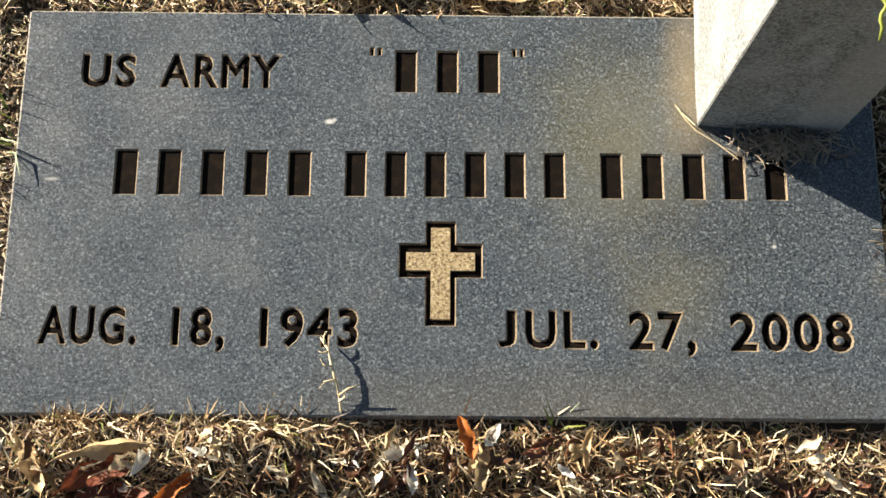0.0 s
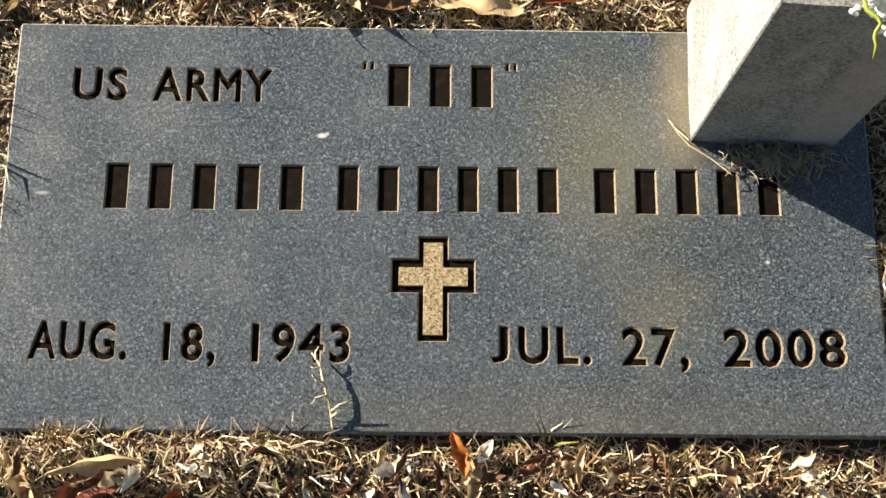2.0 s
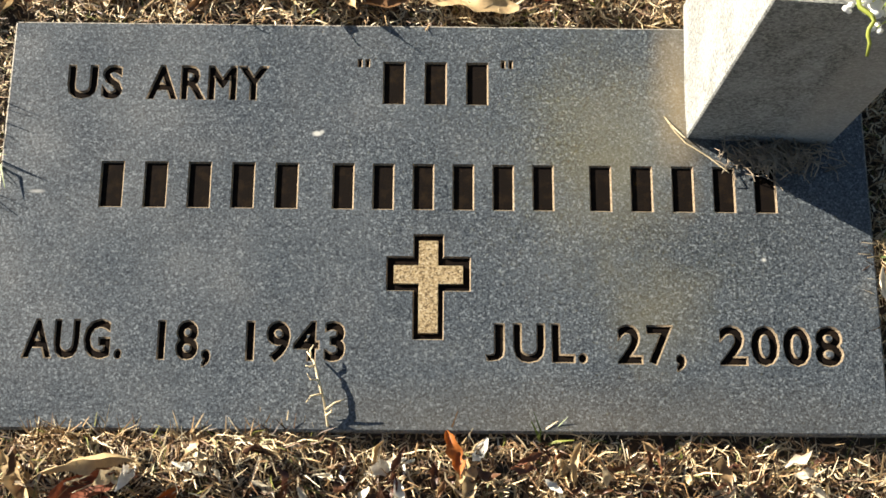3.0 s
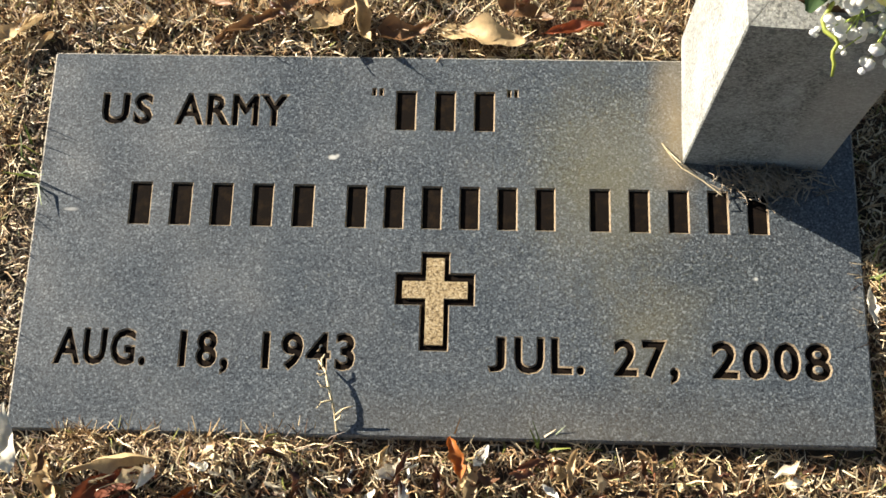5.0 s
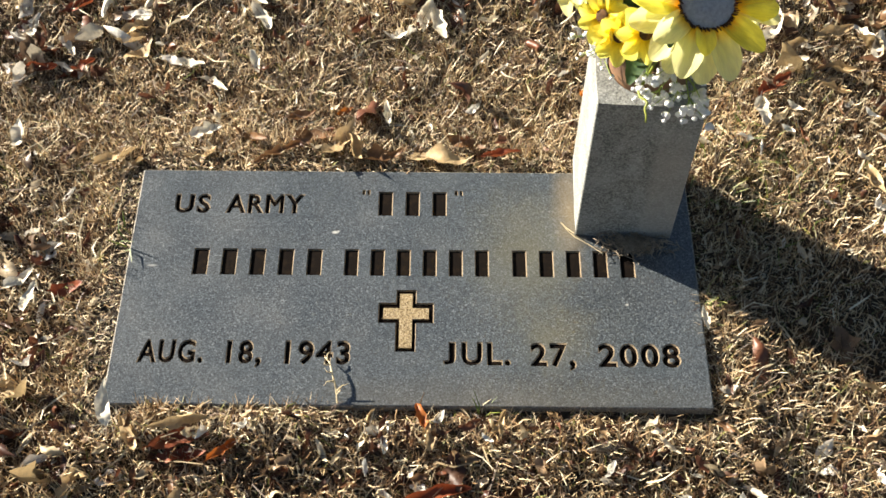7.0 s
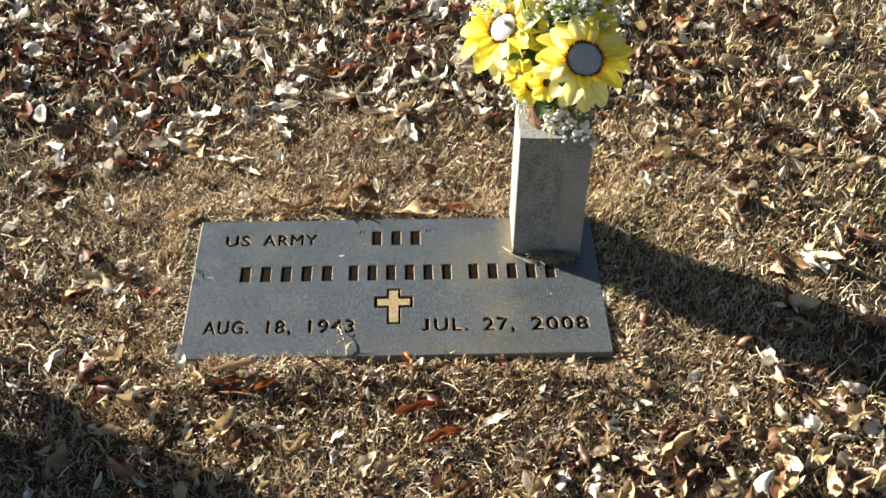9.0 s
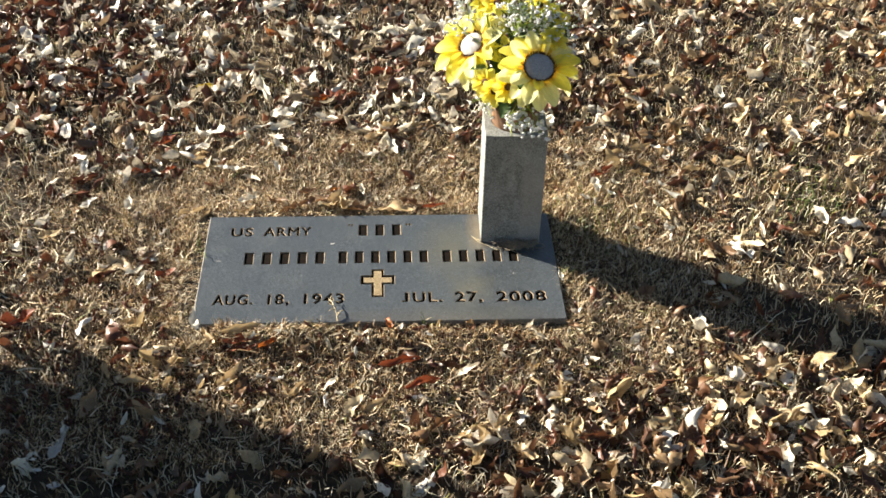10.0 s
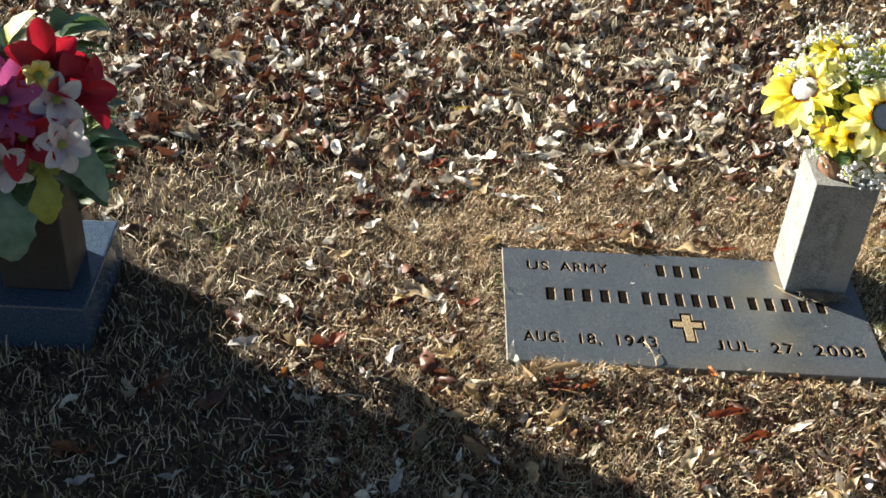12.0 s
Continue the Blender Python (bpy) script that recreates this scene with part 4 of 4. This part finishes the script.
scatter_leaves("red", 460, (
    (-0.109, 0.456, 29, 0.05), (-0.153, 0.456, 1, 0.042), (-0.063, 0.138, 10, 0.04), (0.318, 0.849, 17, 0.084), (-0.124, 0.572, 34, 0.061), (0.007, 0.592, 8, 0.061), (0.204, 0.745, 8, 0.064),
    (0.732, 0.436, 38, 0.057), (-0.287, 0.028, 19, 0.064)))
scatter_leaves("orange", 480, (
    (0.122, -0.05, 41, 0.04), (0.181, 0.733, 16, 0.04)))
scatter_leaves("yellow", 500, (
    (-0.07, 0.789, 359, 0.043),))


# ---- dry weed and thatch on the stone ----
def dry_weed():
    root = tagged(new("dry_weed"), "dead branching straw weed leaning over the stone's edge", "weed")
    bm = bmesh.new()
    main = ((0.234, -0.004, -0.02), (0.233, 0.005, 0.003), (0.2305, 0.020, 0.0075), (0.226, 0.035, 0.0085), (0.2235, 0.045, 0.0075), (0.218, 0.053, 0.005))
    tube_into(bm, main, (0.0010, 0.0010, 0.0010, 0.0009, 0.0008, 0.0005), 6)
    for a, b, c in (((0.232, 0.014, 0.006), (0.238, 0.018, 0.009), (0.2445, 0.020, 0.010)), ((0.2295, 0.024, 0.008), (0.222, 0.022, 0.010), (0.219, 0.0185, 0.008)),
                    ((0.227, 0.033, 0.0085), (0.2215, 0.033, 0.011), (0.2190, 0.037, 0.011)), ((0.2235, 0.043, 0.008), (0.2200, 0.0415, 0.009), (0.2180, 0.0425, 0.011)),
                    ((0.2215, 0.048, 0.007), (0.2205, 0.053, 0.009), (0.2225, 0.057, 0.008)), ((0.232, 0.010, 0.005), (0.236, 0.012, 0.010), (0.2365, 0.016, 0.013))):
        tube_into(bm, (a, b, c), (0.0008, 0.0007, 0.0004), 5)
    part("stalk", smooth(as_mesh("stalk", bm, M_STRAW)), None, root)


def straw_clump(name, label, cx, cy, rx, ry, count, seed, z=0.001, high=0.010, material=None, kind=""):
    """A tangle of thin straws lying on the stone."""
    rnd = random.Random(seed)
    bm = bmesh.new()
    for _ in range(count):
        x, y = cx + rnd.gauss(0, rx * 0.45), cy + rnd.gauss(0, ry * 0.45)
        a, ln = rnd.uniform(0, math.tau), rnd.uniform(0.006, 0.020)
        d = Vector((math.cos(a), math.sin(a), 0))
        zz = z + rnd.random() ** 2 * high
        s = Vector((x, y, zz))
        tube_into(bm, (s - d * ln / 2, s + Vector((rnd.uniform(-3, 3), rnd.uniform(-3, 3), rnd.uniform(0, 3))) * 0.001, s + d * ln / 2 + Vector((0, 0, rnd.uniform(-0.3, 0.9) * min(zz, 0.004)))),
                  (0.0004, 0.0005, 0.0003), 4)
    tagged(new(name, as_mesh(name, bm, material or M_STRAW_DARK)), label, "dry grass", kind="stuff")


dry_weed()
straw_clump("thatch_clump", "tangle of grey-brown dry grass at the vase's foot", 0.545, 0.196, 0.034, 0.014, 300, 11, 0.0008, 0.009)
bm = bmesh.new()
tube_into(bm, ((0.467, 0.226, 0.001), (0.472, 0.218, 0.003), (0.480, 0.209, 0.005)), (0.0004, 0.0006, 0.0005), 5)
tube_into(bm, ((0.468, 0.222, 0.004), (0.474, 0.214, 0.002), (0.481, 0.206, 0.002), (0.497, 0.196, 0.001), (0.511, 0.184, 0.0015)), (0.0004, 0.0005, 0.0006, 0.0005, 0.0003), 5)
tagged(new("straw", as_mesh("straw", bm, M_STRAW)), "bent yellow straws caught at the vase's corner", "straw")


# ---- lawn: dry grass and leaf litter ----
def inside_stone(x, y, gap=0.0):
    a = (x > -gap) & (x < SLAB_W + gap) & (y > -gap) & (y < SLAB_D + gap)
    b = (x > -1.76 - gap) & (x < -0.655 + gap) & (y > -gap) & (y < 0.232 + gap)
    return a | b


def blades(name, xs, ys, lengths, widths, lean, rng, material, label, lift=0.0, bend=1.0):
    """Many thin curved grass blades as one mesh: lean is the angle from upright at the foot."""
    n = len(xs)
    az = rng.uniform(0, 2 * np.pi, n)
    th0, th1 = lean, lean + bend * rng.uniform(0.1, 0.9, n)
    turn = rng.normal(0, 0.5, n)
    p0 = np.stack([xs, ys, ground_z(xs, ys) - 0.002 + lift], -1)
    d0 = np.stack([np.sin(th0) * np.cos(az), np.sin(th0) * np.sin(az), np.cos(th0)], -1)
    d1 = np.stack([np.sin(th1) * np.cos(az + turn), np.sin(th1) * np.sin(az + turn), np.cos(th1)], -1)
    half = lengths[:, None] * 0.5
    p1 = p0 + d0 * half
    p2 = p1 + d1 * half
    floor = ground_z(p2[:, 0], p2[:, 1]) + 0.001
    p2[:, 2] = np.maximum(p2[:, 2], floor)
    s = np.stack([-np.sin(az + 0.6 * turn), np.cos(az + 0.6 * turn), rng.uniform(-0.7, 0.7, n)], -1)
    s /= np.linalg.norm(s, axis=1)[:, None]
    w = widths[:, None] * 0.5
    verts = np.stack([p0 - s * w, p0 + s * w, p1 - s * w * 0.85, p1 + s * w * 0.85, p2 - s * w * 0.25, p2 + s * w * 0.25], 1).reshape(-1, 3)
    base = np.arange(n)[:, None] * 6
    faces = np.concatenate([base + np.array([[0, 1, 3, 2]]), base + np.array([[2, 3, 5, 4]])], 1).reshape(-1, 4)
    me = bpy.data.meshes.new(name)
    me.vertices.add(len(verts))
    me.vertices.foreach_set("co", verts.ravel().astype(np.float32))
    me.loops.add(faces.size)
    me.loops.foreach_set("vertex_index", faces.ravel().astype(np.int32))
    me.polygons.add(len(faces))
    me.polygons.foreach_set("loop_start", np.arange(0, faces.size, 4, dtype=np.int32))
    me.update(calc_edges=True)
    me.validate()
    me.materials.append(material)
    return tagged(new(name, me), label, "grass", kind="stuff")


def fade(x, y):
    """1 over the visited lawn, falling to 0 some way beyond it."""
    d = np.maximum(np.maximum(-1.35 - x, x - 1.95), np.maximum(-0.55 - y, y - 1.6))
    return np.clip(1 - d / 0.95, 0, 1) ** 1.5


def lawn():
    rng = np.random.default_rng(7)

    def scatter(n, x0, x1, y0, y1, gap):
        x, y = rng.uniform(x0, x1, n), rng.uniform(y0, y1, n)
        keep = ~inside_stone(x, y, gap)
        return x[keep], y[keep]
    # fine dense turf close round the marker, coarser beyond
    x, y = scatter(92000, -0.30, 0.95, -0.28, 0.62, 0.002)
    n = len(x)
    d_edge = np.maximum(np.maximum(-x, x - SLAB_W), np.maximum(-y, y - SLAB_D))
    ln = rng.uniform(0.007, 0.025, n) * np.where(d_edge < 0.02, np.where(x < 0, 0.28, 0.7), 1.0)
    blades("grass_turf", x, y, ln, rng.uniform(0.0008, 0.0021, n), np.where((d_edge < 0.03) & ((y < 0) | (x < 0)), rng.uniform(0.95, 1.52, n), rng.uniform(0.08, 1.15, n)), rng, M_GRASS_WARM, "straw-coloured dormant lawn grass round the marker")
    # fine tangled thatch in the strip next to the stone
    x, y = scatter(150000, -0.30, 0.92, -0.28, 0.60, 0.002)
    d_edge = np.maximum(np.maximum(-x, x - SLAB_W), np.maximum(-y, y - SLAB_D))
    keep = rng.uniform(0, 1, len(x)) < np.clip(np.where(y < 0, 0.8, 1.25) * np.exp(-d_edge / np.where(y > SLAB_D, 0.20, 0.075)), 0, 0.95) * (0.75 + 0.25 * np.sin(x * 40 + 3 * np.sin(y * 31)))
    x, y, d_edge = x[keep], y[keep], d_edge[keep]
    n = len(x)
    blades("thatch", x, y, rng.uniform(0.010, 0.030, n) * np.where(d_edge < 0.02, np.where(x < 0, 0.25, 0.6), 1.0), rng.uniform(0.0007, 0.0015, n), np.where(d_edge < 0.025, np.where(x < 0, rng.uniform(1.2, 1.52, n), rng.uniform(0.9, 1.52, n)), rng.uniform(0.3, 1.3, n)), rng, M_THATCH, "fine tangled straw round the marker", 0.003, 0.6)
    x, y = scatter(460000, -2.5, 3.3, -1.5, 2.9, 0.002)
    keep = rng.uniform(0, 1, len(x)) < fade(x, y)
    x, y = x[keep], y[keep]
    out = ~((x > -0.30) & (x < 0.95) & (y > -0.28) & (y < 0.62))
    x, y = x[out], y[out]
    n = len(x)
    blades("grass_turf", x, y, rng.uniform(0.010, 0.032, n), rng.uniform(0.0011, 0.0030, n), rng.uniform(0.0, 0.75, n), rng, M_GRASS, "straw-coloured dormant lawn grass")
    # coarser tufts that thin out away from the graves
    n = 60000
    rad, ang = np.sqrt(rng.uniform(0, 1, n)) ** 1.6 * 6.5, rng.uniform(0, 2 * np.pi, n)
    x, y = 0.3 + rad * np.cos(ang), 0.5 + rad * np.sin(ang)
    out = ~((x > -1.65) & (x < 2.25) & (y > -0.7) & (y < 1.85)) & ~inside_stone(x, y, 0.01)
    x, y = x[out], y[out]
    n = len(x)
    blades("grass_turf", x, y, rng.uniform(0.02, 0.05, n), rng.uniform(0.003, 0.008, n), rng.uniform(0.2, 1.3, n), rng, M_GRASS, "straw-coloured dormant lawn grass further off")
    # loose straws lying on top
    x, y = scatter(5000, -0.9, 1.5, -0.5, 1.2, 0.036)
    n = len(x)
    blades("loose_straw", x, y, rng.uniform(0.015, 0.045, n), rng.uniform(0.0010, 0.0022, n), rng.uniform(1.25, 1.55, n), rng, M_GRASS, "loose dry straws lying on the lawn", 0.014, 0.15)
    # tufts that hang over the front edge
    xs, ys = [], []
    for cx, r, k in ((0.052, 0.009, 190), (0.10, 0.03, 170), (0.16, 0.025, 260), (0.20, 0.02, 300), (0.235, 0.018, 80), (0.29, 0.02, 30), (0.36, 0.03, 30), (0.115, 0.02, 40)):
        xs.append(rng.normal(cx, r, k))
        ys.append(-0.003 - np.abs(rng.normal(0, 0.006, k)))
    xs.append(SLAB_W + 0.002 + np.abs(rng.normal(0, 0.008, 130)))
    ys.append(rng.normal(0.116, 0.014, 130))
    x, y = np.concatenate(xs), np.concatenate(ys)
    n = len(x)
    blades("edge_tufts", x, y, rng.uniform(0.008, 0.023, n), rng.uniform(0.0006, 0.0014, n), np.where(np.abs(x - 0.052) < 0.02, rng.uniform(0.15, 1.0, n), rng.uniform(0.75, 1.45, n)), rng, M_THATCH, "dry grass tufts along the marker's front edge", 0.004)
    # green blades
    xs, ys = [], []
    for cx, cy, r, k in ((-0.52, 0.33, 0.03, 70), (1.12, 0.36, 0.05, 170), (0.70, 0.31, 0.05, 150), (0.612, 0.125, 0.008, 14), (-0.014, 0.20, 0.008, 6), (0.372, -0.004, 0.003, 4),
                         (1.25, 0.8, 0.12, 90), (-0.45, 0.55, 0.06, 50), (1.45, 0.25, 0.1, 70)):
        xs.append(rng.normal(cx, r, k))
        ys.append(rng.normal(cy, r, k))
    x, y = np.concatenate(xs), np.concatenate(ys)
    keep = ~inside_stone(x, y, 0.001)
    x, y = x[keep], y[keep]
    n = len(x)
    blades("green_grass", x, y, rng.uniform(0.018, 0.040, n), rng.uniform(0.0012, 0.0024, n), rng.uniform(0.2, 1.0, n), rng, M_GREEN_GRASS, "few green grass blades in the dormant lawn")


def litter():
    """The leaf cover: dense behind the stone and in front to its right, thin close round it."""
    rng = random.Random(21)
    cover = {"back": ([], []), "front": ([], []), "dark": ([], [])}
    shapes = [leaf_shape(1.0, rng.uniform(0.32, 0.62), rng.uniform(0.2, 1.15), rng.uniform(-0.2, 0.9), rng.uniform(-1.9, 1.9), s, 9) for s in range(64)]

    def density(x, y):
        wav = 0.06 * math.sin(x * 5.0) + 0.04 * math.sin(x * 11 + 1)
        back = 1.0 / (1 + math.exp(-(y - 0.53 - wav) / 0.03))
        if x > 0.85:
            back = max(back * 0.68, 0.34)
        front = 1.0 / (1 + math.exp((y + 0.15 + 0.25 * max(0.55 - x, -0.3)) / 0.04))
        clump = 0.5 + 0.5 * math.sin(x * 9 + 2 * math.sin(y * 7)) * math.sin(y * 11 + x * 3)
        near = 0.08 + 0.06 * (x < -0.02)
        return max(back * (0.22 + 0.78 * clump), front * (0.16 + 0.32 * clump) * (2.4 if x > 0.42 else 1.0), near * (0.25 + 0.7 * clump) * 0.75)

    def lay(where, shape, mtx):
        verts, faces = cover[where]
        o = len(verts)
        verts.extend((mtx @ Vector(v))[:] for v in shape[0])
        faces.extend(tuple(o + k for k in f) for f in shape[1])
    made = 0
    while made < 12500:
        x, y = rng.uniform(-2.4, 3.0), rng.uniform(-1.4, 2.7)
        if rng.random() > density(x, y) * float(fade(x, y)) or (-0.07 < x < 0.66 and -0.03 < y < 0.33) or (-1.80 < x < -0.61 and -0.08 < y < 0.28):
            continue
        shape = rng.choice(shapes)
        s = rng.uniform(0.026, 0.070)
        lean = Matrix.Rotation(radians(rng.gauss(12, 20)), 4, Vector((0, 0, 1)).cross(SUN_DIR).normalized())
        mtx = Matrix.Translation((x, y, float(ground_z(x, y)) + rng.uniform(0.002, 0.018))) @ lean @ pose(0, 0, 0, rng.gauss(0, 38) + 180 * (rng.random() < 0.4), rng.gauss(0, 32), rng.uniform(0, 360)) @ Matrix.Scale(s, 4)
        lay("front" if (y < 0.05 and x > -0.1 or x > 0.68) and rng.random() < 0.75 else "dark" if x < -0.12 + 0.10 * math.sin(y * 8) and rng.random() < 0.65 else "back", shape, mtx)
        made += 1
    # scattered leaves further off
    for _ in range(4500):
        rad, ang = math.sqrt(rng.random()) ** 1.6 * 6.5, rng.uniform(0, math.tau)
        x, y = 0.3 + rad * math.cos(ang), 0.5 + rad * math.sin(ang)
        if -1.6 < x < 2.2 and -0.7 < y < 1.9 or -1.85 < x < -0.6 and -0.1 < y < 0.3:
            continue
        shape = rng.choice(shapes)
        mtx = pose(x, y, float(ground_z(x, y)) + 0.015, rng.gauss(0, 40), rng.gauss(0, 30), rng.uniform(0, 360)) @ Matrix.Scale(rng.uniform(0.035, 0.07), 4)
        lay("front" if y < 0.05 and x > -0.1 and rng.random() < 0.8 else "back", shape, mtx)
    # crumbs of broken leaves close round the stone
    for _ in range(950):
        x, y = (rng.uniform(-0.35, 0.95), rng.uniform(-0.30, 0.60)) if _ % 6 else (rng.uniform(-0.05, 0.66), -0.012 - abs(rng.gauss(0, 0.05)))
        if -0.045 < x < 0.624 and -0.012 < y < 0.312:
            continue
        shape = rng.choice(shapes)
        mtx = pose(x, y, float(ground_z(x, y)) + rng.uniform(0.006, 0.018), rng.gauss(0, 40), rng.gauss(0, 30), rng.uniform(0, 360)) @ Matrix.Scale(rng.uniform(0.010, 0.026), 4)
        lay("front" if y < 0.05 and x > -0.1 and rng.random() < 0.8 else "dark" if x < -0.02 else "back", shape, mtx)
    # broken brown leaf in the thatch beside the stone
    for _ in range(760):
        x, y = (rng.uniform(-0.40, -0.015), rng.uniform(-0.32, 0.28)) if _ % 2 else (rng.uniform(-0.05, 0.95), rng.uniform(-0.34, -0.02))
        shape = rng.choice(shapes)
        mtx = pose(x, y, float(ground_z(x, y)) + rng.uniform(0.002, 0.012), rng.gauss(0, 35), rng.gauss(0, 30), rng.uniform(0, 360)) @ Matrix.Scale(rng.uniform(0.012, 0.034), 4)
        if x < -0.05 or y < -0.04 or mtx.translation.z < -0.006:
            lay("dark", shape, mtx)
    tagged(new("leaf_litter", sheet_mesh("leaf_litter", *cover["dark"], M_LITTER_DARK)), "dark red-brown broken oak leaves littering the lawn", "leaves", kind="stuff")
    tagged(new("leaf_litter", sheet_mesh("leaf_litter", *cover["back"], M_LITTER)), "brown, red-brown and pale curled oak leaves littering the lawn", "leaves", kind="stuff")
    tagged(new("leaf_litter", sheet_mesh("leaf_litter", *cover["front"], M_LITTER_TAN)), "tan and cream curled oak leaves littering the lawn", "leaves", kind="stuff")


lawn()
litter()
